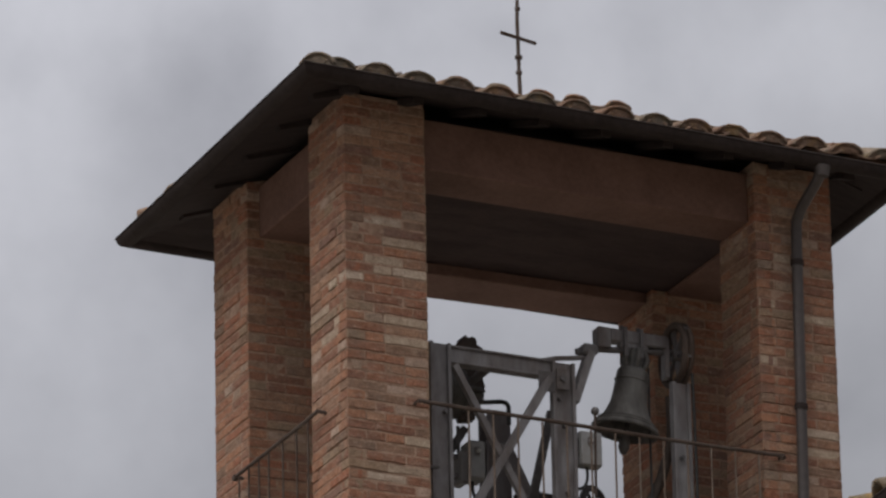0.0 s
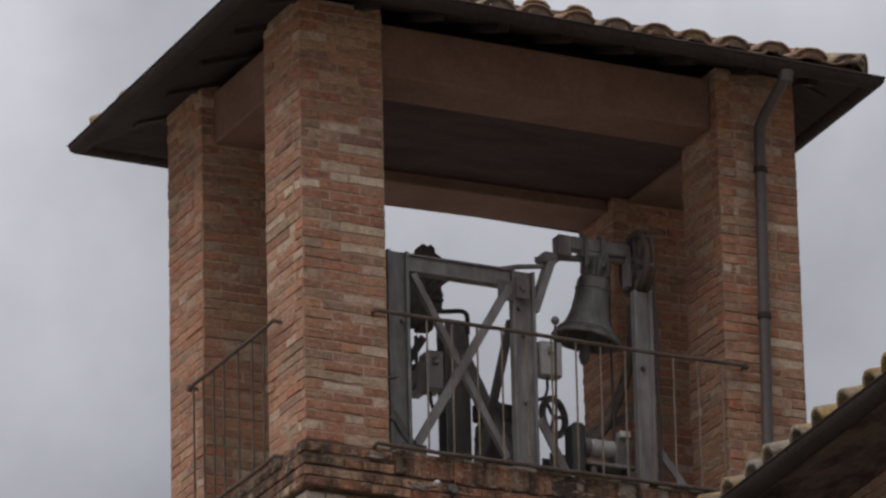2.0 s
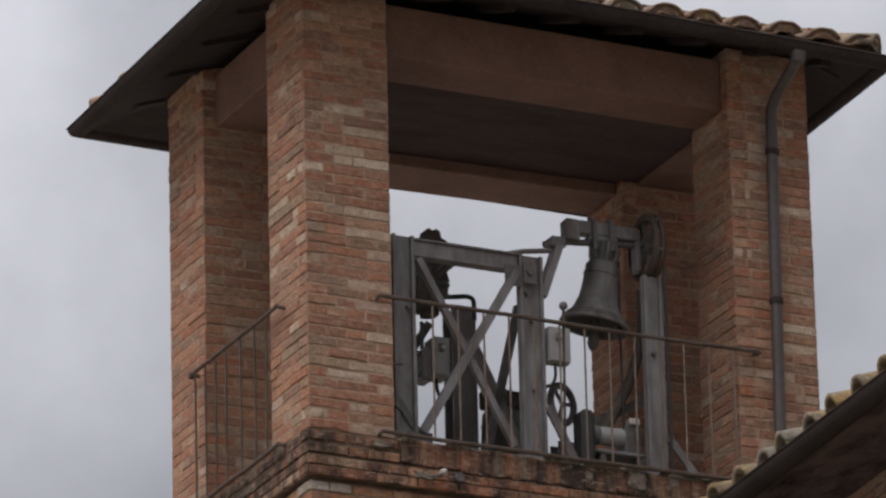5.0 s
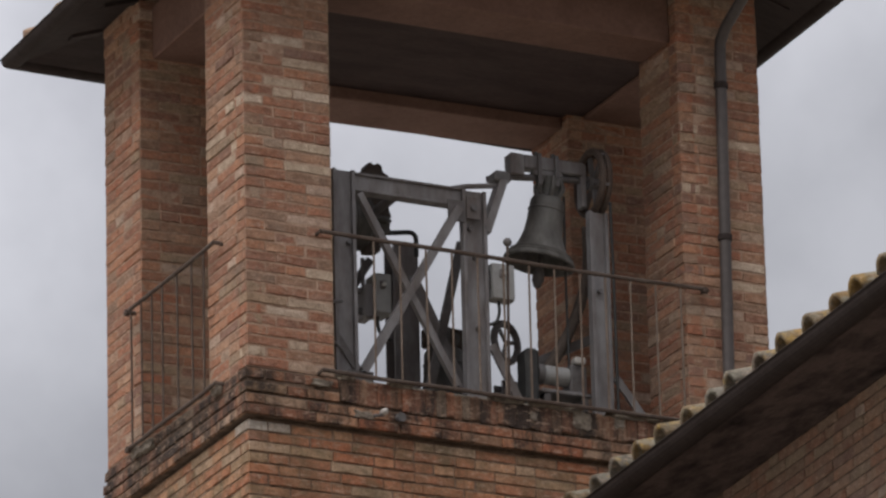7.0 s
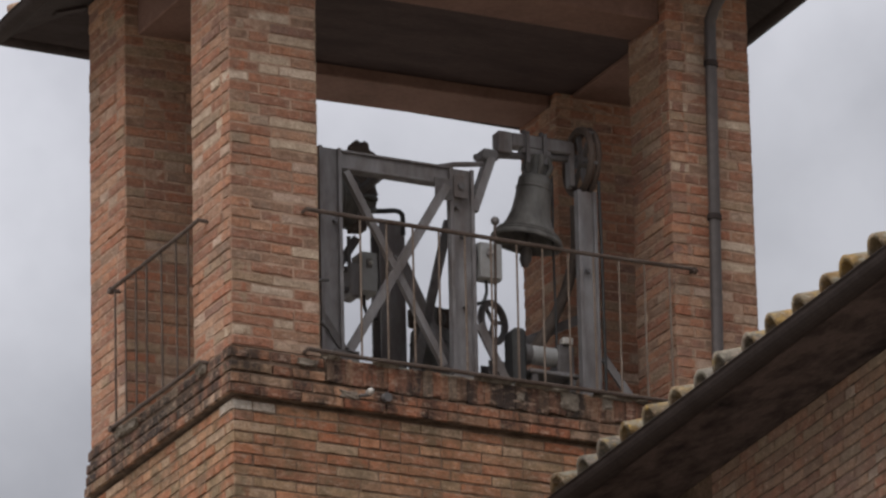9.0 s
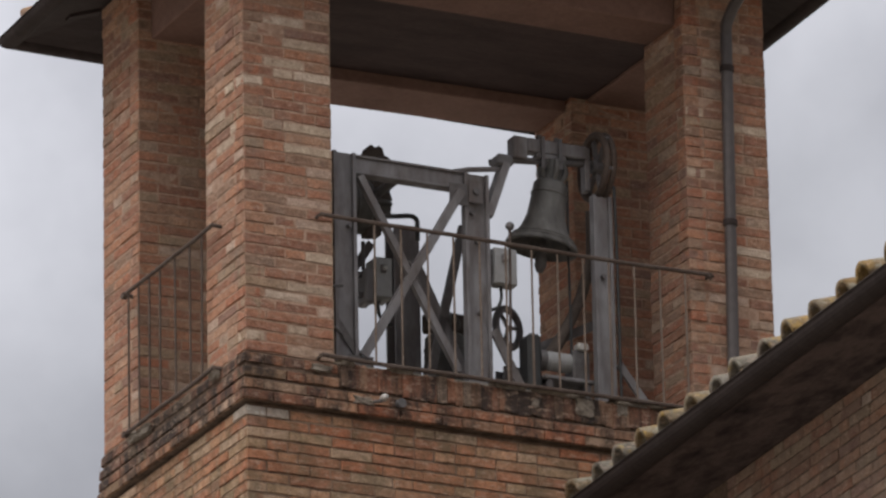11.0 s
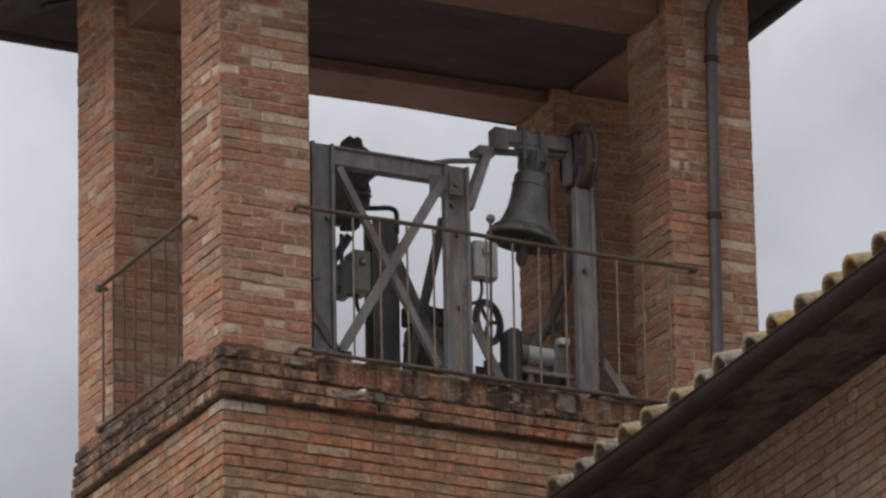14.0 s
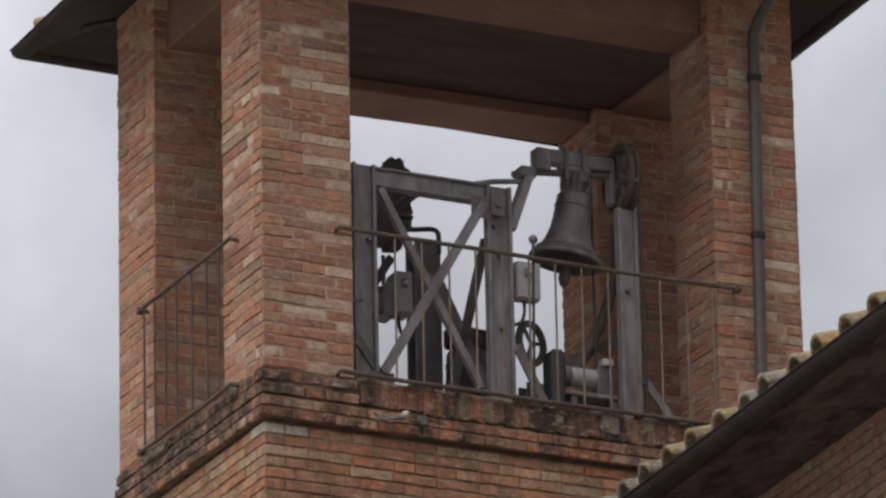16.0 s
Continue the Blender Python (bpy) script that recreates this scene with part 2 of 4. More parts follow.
def warp(x, y):
    """The front wall is not quite square to the sides: it falls back towards +x."""
    return y + SKEW * x * ((B - y) / B if y < B else min(1.0, (y - B) / 0.42))


def npos(x, y, z):
    """The church stands square to the tower's front, so its side runs a little askew."""
    return Vector((x + 0.0629 * (y + 4.88), y, z + Z0))


def wp(x, y, z):
    return Vector((x, warp(x, y), z + Z0))


# ---- helpers for meshes ----
def thing(name, base, label, category, group="", kind="", bent=True):
    ob = new(name)
    ob.location = wp(*base) if bent else npos(*base)
    ob.empty_display_size = 0.1
    return tagged(ob, label, category, group, kind)


def top_of(ob):
    while ob.parent:
        ob = ob.parent
    return ob


def part(name, bm, material, parent, label="", bent=True, smooth=False):
    off = top_of(parent).location
    for v in bm.verts:
        v.co = (wp(*v.co) if bent else npos(*v.co)) - off
    bmesh.ops.recalc_face_normals(bm, faces=bm.faces)
    if smooth:
        for f in bm.faces:
            f.smooth = True
    me = bpy.data.meshes.new(name)
    bm.to_mesh(me)
    bm.free()
    me.materials.append(material)
    ob = new(name, me)
    ob.parent = parent
    return tagged(ob, label)


def piece(name, mesh, parent, m):
    """One of many alike pieces, on a shared mesh; m is its pose in the world."""
    ob = new(name, mesh)
    ob.parent = parent
    ob.matrix_basis = Matrix.Translation(-top_of(parent).location) @ m
    return ob


def box(bm, x0, x1, y0, y1, z0, z1, cuts=0.0):
    vs = [bm.verts.new((x, y, z)) for z in (z0, z1) for x, y in ((x0, y0), (x1, y0), (x1, y1), (x0, y1))]
    fs = [bm.faces.new([vs[i] for i in q]) for q in ((3, 2, 1, 0), (4, 5, 6, 7), (0, 1, 5, 4), (1, 2, 6, 5), (2, 3, 7, 6), (3, 0, 4, 7))]
    if cuts:
        bmesh.ops.bevel(bm, geom=list({e for f in fs for e in f.edges}), offset=cuts, segments=1, affect="EDGES")
    return bm


def boxes(*rows, cuts=0.0):
    bm = bmesh.new()
    for r in rows:
        box(bm, *r, cuts=cuts)
    return bm


def bar(bm, p, q, w, h, up=(0, 1, 0)):
    """A flat bar of section w x h from p to q; h lies along up."""
    p, q = Vector(p), Vector(q)
    d = (q - p).normalized()
    s = d.cross(Vector(up)).normalized() * w / 2
    u = s.cross(d).normalized() * h / 2
    vs = [bm.verts.new(c + a * s + b * u) for c in (p, q) for a, b in ((-1, -1), (1, -1), (1, 1), (-1, 1))]
    for f in ((3, 2, 1, 0), (4, 5, 6, 7), (0, 1, 5, 4), (1, 2, 6, 5), (2, 3, 7, 6), (3, 0, 4, 7)):
        bm.faces.new([vs[i] for i in f])
    return bm


def angle_bar(bm, p, q, w, t=0.008):
    """An angle iron: a web facing the front and a flange running back from one edge."""
    p, q = Vector(p), Vector(q)
    s = (q - p).normalized().cross(Vector((0, 1, 0))).normalized()
    sect = [(-w / 2, 0), (w / 2, 0), (w / 2, t), (-w / 2 + t, t), (-w / 2 + t, w), (-w / 2, w)]
    r0, r1 = [[bm.verts.new(c + s * a + Vector((0, b, 0))) for a, b in sect] for c in (p, q)]
    bm.faces.new(r0[::-1]), bm.faces.new(r1)
    for k in range(6):
        bm.faces.new((r0[k], r0[(k + 1) % 6], r1[(k + 1) % 6], r1[k]))
    return bm


def tube(points, r, n=10, bm=None, caps=True):
    bm = bm or bmesh.new()
    pts = [Vector(p) for p in points]
    rings = []
    for i, p in enumerate(pts):
        d = (pts[min(i + 1, len(pts) - 1)] - pts[max(i - 1, 0)]).normalized()
        a = d.orthogonal().normalized() if not rings else (last - d * last.dot(d)).normalized()
        last = a
        c = d.cross(a)
        rr = r[i] if isinstance(r, (list, tuple)) else r
        rings.append([bm.verts.new(p + rr * (math.cos(k * math.tau / n) * a + math.sin(k * math.tau / n) * c)) for k in range(n)])
    for r0, r1 in zip(rings, rings[1:]):
        for k in range(n):
            bm.faces.new((r0[k], r0[(k + 1) % n], r1[(k + 1) % n], r1[k]))
    if caps:
        bm.faces.new(rings[0][::-1]), bm.faces.new(rings[-1])
    return bm


def smooth_path(points, n=8):
    """Points along a smooth curve through the given ones."""
    pts = [Vector(p) for p in points]
    out = []
    for i in range(len(pts) - 1):
        a, b, c, d = pts[max(i - 1, 0)], pts[i], pts[i + 1], pts[min(i + 2, len(pts) - 1)]
        for k in range(n):
            t = k / n
            out.append(0.5 * (2 * b + (c - a) * t + (2 * a - 5 * b + 4 * c - d) * t * t + (3 * b - a - 3 * c + d) * t ** 3))
    return out + [pts[-1]]


def lathe(profile, m, n=40, bm=None):
    """Turn a profile of (radius, height) round the local z axis, then pose it by m."""
    bm = bm or bmesh.new()
    rings = [[bm.verts.new(m @ Vector((r * math.cos(k * math.tau / n), r * math.sin(k * math.tau / n), z))) for k in range(n)] for r, z in profile]
    for r0, r1 in zip(rings, rings[1:]):
        for k in range(n):
            bm.faces.new((r0[k], r0[(k + 1) % n], r1[(k + 1) % n], r1[k]))
    return bm


def ring(m, radius, thick, n=32, k=8, bm=None):
    """A torus round the local x axis."""
    bm = bm or bmesh.new()
    g = [[bm.verts.new(m @ Vector((thick * math.sin(j * math.tau / k), (radius + thick * math.cos(j * math.tau / k)) * math.cos(i * math.tau / n),
                                   (radius + thick * math.cos(j * math.tau / k)) * math.sin(i * math.tau / n)))) for j in range(k)] for i in range(n)]
    for i in range(n):
        for j in range(k):
            bm.faces.new((g[i][j], g[(i + 1) % n][j], g[(i + 1) % n][(j + 1) % k], g[i][(j + 1) % k]))
    return bm


def lump(x0, x1, y0, y1, z0, z1, seed):
    """A ragged smear of old mortar: a lumpy slab with no straight edges."""
    r = random.Random(seed)
    bm = bmesh.new()
    bmesh.ops.create_cube(bm, size=1.0)
    bmesh.ops.subdivide_edges(bm, edges=bm.edges[:], cuts=3, use_grid_fill=True)
    for v in bm.verts:
        c = v.co * 2
        n = max(abs(c.x), abs(c.y), abs(c.z))
        c = c.lerp(c.normalized() * n, 0.45) * (1 + r.uniform(-0.28, 0.24))
        v.co = ((x0 + x1) / 2 + c.x * (x1 - x0) / 2, (y0 + y1) / 2 + c.y * (y1 - y0) / 2, (z0 + z1) / 2 + c.z * (z1 - z0) / 2)
    return bm


# ---- ground ----
bm = bmesh.new()
bmesh.ops.create_grid(bm, x_segments=40, y_segments=40, size=2500)
for v in bm.verts:
    v.co.z = 0.0
me = bpy.data.meshes.new("ground")
bm.to_mesh(me)
bm.free()
me.materials.append(M_GRAVEL)
tagged(new("ground", me), "grey gravel churchyard ground", "ground", kind="structure")

# ---- the tower's body ----
tower = thing("bell_tower", (W / 2, B / 2, GROUND), "weathered brick bell tower with an open belfry and tiled hip roof", "bell tower")
pillar_plan = [("front left", 0.0, 0.0, PW, PW, "fl"), ("front right", W - PW, 0.0, PW, PW, "fl"),
               ("back left", 0.0, B - PW, PW, PW, "fl"), ("back right", W - 0.62, B - PW, 0.62, PW, "fl")]
pillars = []
for _, x0, y0, wx, wy, seen in pillar_plan:
    p = part("pillar", boxes((x0 + 0.0055, x0 + wx - 0.0055, y0 + 0.0055, y0 + wy - 0.0055, BASE, TOP + 0.115)), M_MORTAR, tower, "square pillar of mottled red-brown bricks")
    pillars.append(p)
shaft = part("shaft", boxes((0.008, W - 0.008, 0.008, B - 0.008, GROUND, BAND_LO - 0.018), (0.030, W - 0.030, 0.030, B - 0.030, BAND_LO - 0.018, BAND_LO + 0.01)), M_MORTAR_BROWN, tower, "tower shaft of orange-brown bricks")
band = part("ledge", boxes((-0.018, W + 0.018, -0.018, B + 0.018, BAND_LO + 0.004, -1.052), (-0.002, W + 0.002, -0.002, B + 0.002, -1.056, BASE - 0.008)), M_MORTAR_DARK, tower,
            "sooty projecting brick ledge with a course of upright bricks")
part("belfry_floor", boxes((0.03, W - 0.03, 0.03, B - 0.03, BASE - 0.006, BASE + 0.012)), M_SLAB, tower, "grey concrete belfry floor")

# beams that carry the roof
BB, BH = 1.645, TOP + 0.06
part("beam", boxes((PW + 0.002, W - PW - 0.002, 0.09, 0.50, BB, BH), cuts=0.008), M_BEAM, tower, "red-brown painted concrete beam")
part("beam", boxes((PW + 0.002, W - 0.622, B - 0.50, B - 0.04, BB - 0.06, BH), cuts=0.008), M_BEAM, tower, "red-brown painted concrete beam")
part("beam", boxes((0.09, 0.50, PW + 0.002, B - PW - 0.002, BB - 0.01, BH), cuts=0.008), M_BEAM, tower, "red-brown painted concrete beam")
part("beam", boxes((W - 0.50, W - 0.09, PW + 0.002, B - PW - 0.002, BB - 0.01, BH), cuts=0.008), M_BEAM, tower, "red-brown painted concrete beam")
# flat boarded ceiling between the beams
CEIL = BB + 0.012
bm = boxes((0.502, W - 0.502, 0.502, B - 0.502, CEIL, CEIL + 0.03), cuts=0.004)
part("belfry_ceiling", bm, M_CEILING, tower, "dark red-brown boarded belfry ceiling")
# eaves: boarded soffit, rafters under it, gutter round the edge
EX0, EX1, EY0, EY1 = -0.375, W + 0.385, -0.40, B + 0.42
SLOPE = math.tan(radians(17.5))
SAG = 0.035  # the back eave hangs a little lower
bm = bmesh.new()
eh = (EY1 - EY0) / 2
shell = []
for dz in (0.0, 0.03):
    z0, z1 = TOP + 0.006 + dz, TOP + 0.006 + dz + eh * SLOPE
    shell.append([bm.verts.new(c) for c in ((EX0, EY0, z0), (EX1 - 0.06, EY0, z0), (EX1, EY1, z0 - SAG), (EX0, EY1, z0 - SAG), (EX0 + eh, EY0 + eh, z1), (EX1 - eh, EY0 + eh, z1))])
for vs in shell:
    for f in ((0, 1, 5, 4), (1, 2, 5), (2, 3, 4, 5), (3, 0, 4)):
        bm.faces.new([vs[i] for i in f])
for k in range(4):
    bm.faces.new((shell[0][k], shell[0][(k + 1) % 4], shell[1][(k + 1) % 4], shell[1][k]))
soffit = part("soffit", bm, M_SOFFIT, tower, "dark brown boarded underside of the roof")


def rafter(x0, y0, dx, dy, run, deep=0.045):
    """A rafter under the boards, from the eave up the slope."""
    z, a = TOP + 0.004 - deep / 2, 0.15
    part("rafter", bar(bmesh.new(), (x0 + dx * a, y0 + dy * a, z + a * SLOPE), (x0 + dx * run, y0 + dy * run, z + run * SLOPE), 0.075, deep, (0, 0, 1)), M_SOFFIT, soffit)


for k in range(9):
    x = EX0 + 0.35 + k * (EX1 - EX0 - 0.7) / 8
    run = min(eh, x - EX0, EX1 - x) - 0.04
    rafter(x, EY0, 0, 1, min(run, 0.62))
    rafter(x, EY1, 0, -1, run, 0.014)
for k in range(5):
    y = EY0 + 0.40 + k * (EY1 - EY0 - 0.8) / 4
    run = min(y - EY0, EY1 - y, 0.66) - 0.04
    rafter(EX0, y, 1, 0, run)
    rafter(EX1, y, -1, 0, run, 0.03)


def gutter_mesh(corners, closed, r=0.062):
    """A half-round gutter with a rolled outer lip, mitred at the corners."""
    sect = [(r * math.cos(a), r * math.sin(a)) for a in [math.pi * (1 + k / 10) for k in range(11)]]
    sect = sect[:-1] + [(r, 0.0), (r + 0.010, 0.006), (r + 0.004, 0.014), (r - 0.006, 0.006)] + [((r - 0.006) * math.cos(a), (r - 0.006) * math.sin(a)) for a in [math.pi * (2 - k / 10) for k in range(1, 11)]]
    bm = bmesh.new()
    n = len(corners)
    rings = []
    for i, c in enumerate(corners):
        c = Vector(c)
        ds = []
        if closed or i > 0:
            ds.append((c - Vector(corners[i - 1])).normalized())
        if closed or i < n - 1:
            ds.append((Vector(corners[(i + 1) % n]) - c).normalized())
        outs = [Vector((d.y, -d.x, 0)) for d in ds]
        o = sum(outs, Vector())
        o = o / max(o.dot(outs[0]), 0.3)
        rings.append([bm.verts.new(c + o * a + Vector((0, 0, b))) for a, b in sect])
    m = len(sect)
    for i in range(n if closed else n - 1):
        for j in range(m):
            bm.faces.new((rings[i][j], rings[(i + 1) % n][j], rings[(i + 1) % n][(j + 1) % m], rings[i][(j + 1) % m]))
    if not closed:
        bm.faces.new(rings[0]), bm.faces.new(rings[-1][::-1])
    return bm


GZ = TOP + 0.03
gutter = part("gutter", gutter_mesh([(EX0 - 0.06, EY0 - 0.06, GZ), (EX1, EY0 - 0.06, GZ), (EX1 + 0.06, EY1 + 0.06, GZ - SAG), (EX0 - 0.06, EY1 + 0.06, GZ - SAG)], True), M_GUTTER, tower,
              "dark brown half-round metal gutter")
pts = [(3.31, EY0 - 0.06, GZ - 0.05), (3.31, EY0 - 0.06, 1.90), (3.30, EY0 + 0.0, 1.83), (3.285, -0.16, 1.71), (3.28, -0.085, 1.64), (3.278, -0.08, 1.55), (3.25, -0.08, -0.5), (3.24, -0.08, -4.0)]
pipe = part("downpipe", tube(pts, 0.038, 14), M_PIPE, tower, "grey-brown metal rainwater downpipe", smooth=True)
for z in (1.35, 0.35, -0.75):
    x = 3.25 + (z + 0.5) * 0.0137
    part("pipe_bracket", tube([(x, -0.08, z - 0.018), (x, -0.08, z + 0.018)], 0.046, 14), M_GUTTER, pipe)
part("funnel", tube([(3.31, EY0 - 0.06, GZ - 0.05), (3.31, EY0 - 0.06, GZ - 0.12)], [0.058, 0.045], 14), M_PIPE, pipe)

# ---- roof ----
RX0, RX1, RY0, RY1, RZ = EX0 + 0.02, EX1 - 0.02, EY0 + 0.02, EY1 - 0.02, TOP + 0.05
HALF = (RY1 - RY0) / 2
RIDGE = RZ + HALF * SLOPE
YM = (RY0 + RY1) / 2
bm = bmesh.new()
v = [bm.verts.new(c) for c in ((RX0, RY0, RZ), (RX1, RY0, RZ), (RX1, RY1, RZ), (RX0, RY1, RZ), (RX0 + HALF, YM, RIDGE), (RX1 - HALF, YM, RIDGE))]
for f in ((0, 1, 5, 4), (1, 2, 5), (2, 3, 4, 5), (3, 0, 4)):
    bm.faces.new([v[i] for i in f])
roof = part("roof", bm, M_MORTAR, tower, "low hip roof of old curved clay tiles")


def tile_mesh(name, length, wide, narrow, material, seed, channel=False, filled=False, arch=0.95, t=0.016):
    """A curved clay tile of real thickness: laid along +y uphill, wide end at the eave (a channel tile is turned over, narrow end down)."""
    rnd = random.Random(seed)
    n = 9
    bm = bmesh.new()
    outer, inner = [], []
    for s in (0.0, 0.5, 1.0):
        w = (wide + (narrow - wide) * s) / 2
        hgt = w * arch
        o, i = [], []
        for k in range(n):
            a = math.pi * k / (n - 1)
            j = 1 + rnd.uniform(-0.03, 0.03)
            x, z = -math.cos(a) * w * j, math.sin(a) * hgt * j
            xi, zi = -math.cos(a) * (w - t), math.sin(a) * (hgt - t)
            if channel:
                z, zi = hgt - z, hgt - zi
            o.append(bm.verts.new((x, s * length, z + rnd.uniform(-0.003, 0.003))))
            i.append(bm.verts.new((xi, s * length, zi)))
        outer.append(o), inner.append(i)
    for r in range(2):
        for k in range(n - 1):
            bm.faces.new((outer[r][k], outer[r][k + 1], outer[r + 1][k + 1], outer[r + 1][k]))
            bm.faces.new((inner[r][k + 1], inner[r][k], inner[r + 1][k], inner[r + 1][k + 1]))
        for k in (0, n - 1):
            bm.faces.new((outer[r][k], outer[r + 1][k], inner[r + 1][k], inner[r][k]))
    for r in (0, 2):
        for k in range(n - 1):
            bm.faces.new((outer[r][k], outer[r][k + 1], inner[r][k + 1], inner[r][k]))
    if filled:
        plug = [bm.verts.new(v.co + Vector((0, 0.012 + rnd.uniform(0, 0.006), 0))) for v in inner[0]]
        centre = bm.verts.new((0, 0.004, wide * arch * 0.22))
        for k in range(n - 1):
            bm.faces.new((plug[k], plug[k + 1], centre))
        bm.faces.new((plug[n - 1], plug[0], centre))
    bmesh.ops.recalc_face_normals(bm, faces=bm.faces)
    for f in bm.faces:
        f.smooth = True
    me = bpy.data.meshes.new(name)
    bm.to_mesh(me)
    bm.free()
    me.materials.append(material)
    return me


COVERS = [tile_mesh("tile", 0.46, 0.235, 0.185, M_TILE, s, filled=True, arch=0.62) for s in range(5)]
CHANNELS = [tile_mesh("tile", 0.46, 0.20, 0.17, M_TILE_RED, 10 + s, True, arch=0.42) for s in range(2)]
PITCH_T, ROW = 0.288, 0.37
rnd = random.Random(5)


def lay_slope(parent, origin, along, uphill, length, rise, inside, covers, channels, pitch, rows, lift=0.03):
    """Rows of channel and cover tiles on one slope; inside(s, u) tells where the slope is."""
    along, uphill = Vector(along), Vector(uphill)
    tilt = math.atan(rise)
    n = int(length / pitch)
    for c in range(n + 1):
        s = c * pitch + (length - n * pitch) / 2
        for r in range(rows):
            u = r * ROW * math.cos(tilt) - 0.05
            for chan in (True, False):
                ss = s + (pitch / 2 if chan else 0)
                if not inside(ss, u + 0.12):
                    continue
                p = Vector(origin) + along * ss + uphill * u
                z = origin[2] + u * rise + (0.012 if chan else lift + 0.012) + r * 0.004 + 0.05 * max(0.0, p.x - 2.0) / 2
                m = Matrix.Translation(wp(p.x + rnd.uniform(-0.008, 0.008), p.y + rnd.uniform(-0.012, 0.012), z + rnd.uniform(0, 0.008)))
                turn = Matrix(((along.x, uphill.x, 0, 0), (along.y, uphill.y, 0, 0), (0, 0, 1, 0), (0, 0, 0, 1)))
                m = m @ turn @ pose(0, 0, 0, math.degrees(tilt) - 2, rnd.uniform(-3, 3), rnd.uniform(-2.5, 2.5))
                piece("tile", rnd.choice(channels if chan else covers), parent, m)


LX, LY = RX1 - RX0, RY1 - RY0
slopes = []
for nm in range(4):
    slopes.append(tagged(new("tiled_slope"), "slope of lichen-spotted curved clay tiles"))
    slopes[-1].parent = tower
lay_slope(slopes[0], (RX0, RY0, RZ), (1, 0, 0), (0, 1, 0), LX, SLOPE, lambda s, u: u < s < LX - u, COVERS, CHANNELS, PITCH_T, 5)
lay_slope(slopes[1], (RX0 + 0.045, RY1, RZ), (0, -1, 0), (1, 0, 0), LY, SLOPE, lambda s, u: u + 0.2 < s < LY - u, COVERS, CHANNELS, PITCH_T, 5)
lay_slope(slopes[2], (RX1 - 0.06, RY0, RZ), (0, 1, 0), (-1, 0, 0), LY, SLOPE, lambda s, u: u < s < LY - u, COVERS, CHANNELS, PITCH_T, 5)
lay_slope(slopes[3], (RX1, RY1, RZ), (-1, 0, 0), (0, -1, 0), LX, SLOPE, lambda s, u: u < s < LX - u, COVERS, CHANNELS, PITCH_T, 5)
# hip and ridge tiles
HIPS = [tile_mesh("tile", 0.46, 0.25, 0.19, M_TILE, 30 + s, filled=True, arch=0.8) for s in range(2)]
for a, b in (((RX0, RY0), (RX0 + HALF, YM)), ((RX1, RY0), (RX1 - HALF, YM)), ((RX0, RY1), (RX0 + HALF, YM)), ((RX1, RY1), (RX1 - HALF, YM)), ((RX0 + HALF, YM), (RX1 - HALF, YM))):
    a3 = wp(a[0], a[1], RZ if a[0] in (RX0, RX1) else RIDGE)
    b3 = wp(b[0], b[1], RIDGE)
    d = b3 - a3
    n = max(1, int(d.length / 0.36))
    for k in range(n):
        c = a3 + d * ((k + 0.02) / n)
        c.z += 0.03 + 0.004 * k + 0.05 * max(0.0, c.x - 2.0) / 2
        y = d.normalized()
        x = y.cross(Vector((0, 0, 1))).normalized()
        z = x.cross(y)
        m = Matrix(((x.x, y.x, z.x, c.x), (x.y, y.y, z.y, c.y), (x.z, y.z, z.z, c.z), (0, 0, 0, 1))) @ pose(0, 0, 0, -2, rnd.uniform(-3, 3), rnd.uniform(-2, 2))
        piece("tile", rnd.choice(HIPS), roof, m)

# wrought iron cross on the ridge
CX = 1.782
cross = thing("iron_cross", (1.76, B / 2, RIDGE), "thin wrought iron cross standing on the roof ridge", "cross")
part("upright", tube([(CX + 0.028, B / 2, RIDGE - 0.02), (CX + 0.005, B / 2, 2.66), (CX, B / 2, 2.9), (CX - 0.005, B / 2, 3.25), (CX, B / 2, 3.42), (CX - 0.007, B / 2, 3.75)], [0.018, 0.017, 0.014, 0.014, 0.012, 0.010], 8), M_RUST, cross, smooth=True)
ca, sa = math.cos(radians(17)), math.sin(radians(17))
part("cross_arm", tube([(CX - 0.155 * ca, B / 2 - 0.155 * sa, 3.12), (CX + 0.155 * ca, B / 2 + 0.155 * sa, 3.12)], 0.013, 8), M_RUST, cross)
for z, r in ((2.98, 0.027), (2.87, 0.023), (3.33, 0.020)):
    part("clamp", lathe([(0.0, z - 0.016), (r, z - 0.010), (r, z + 0.010), (0.0, z + 0.016)], Matrix.Translation((CX, B / 2, 0)), 8), M_RUST, cross)


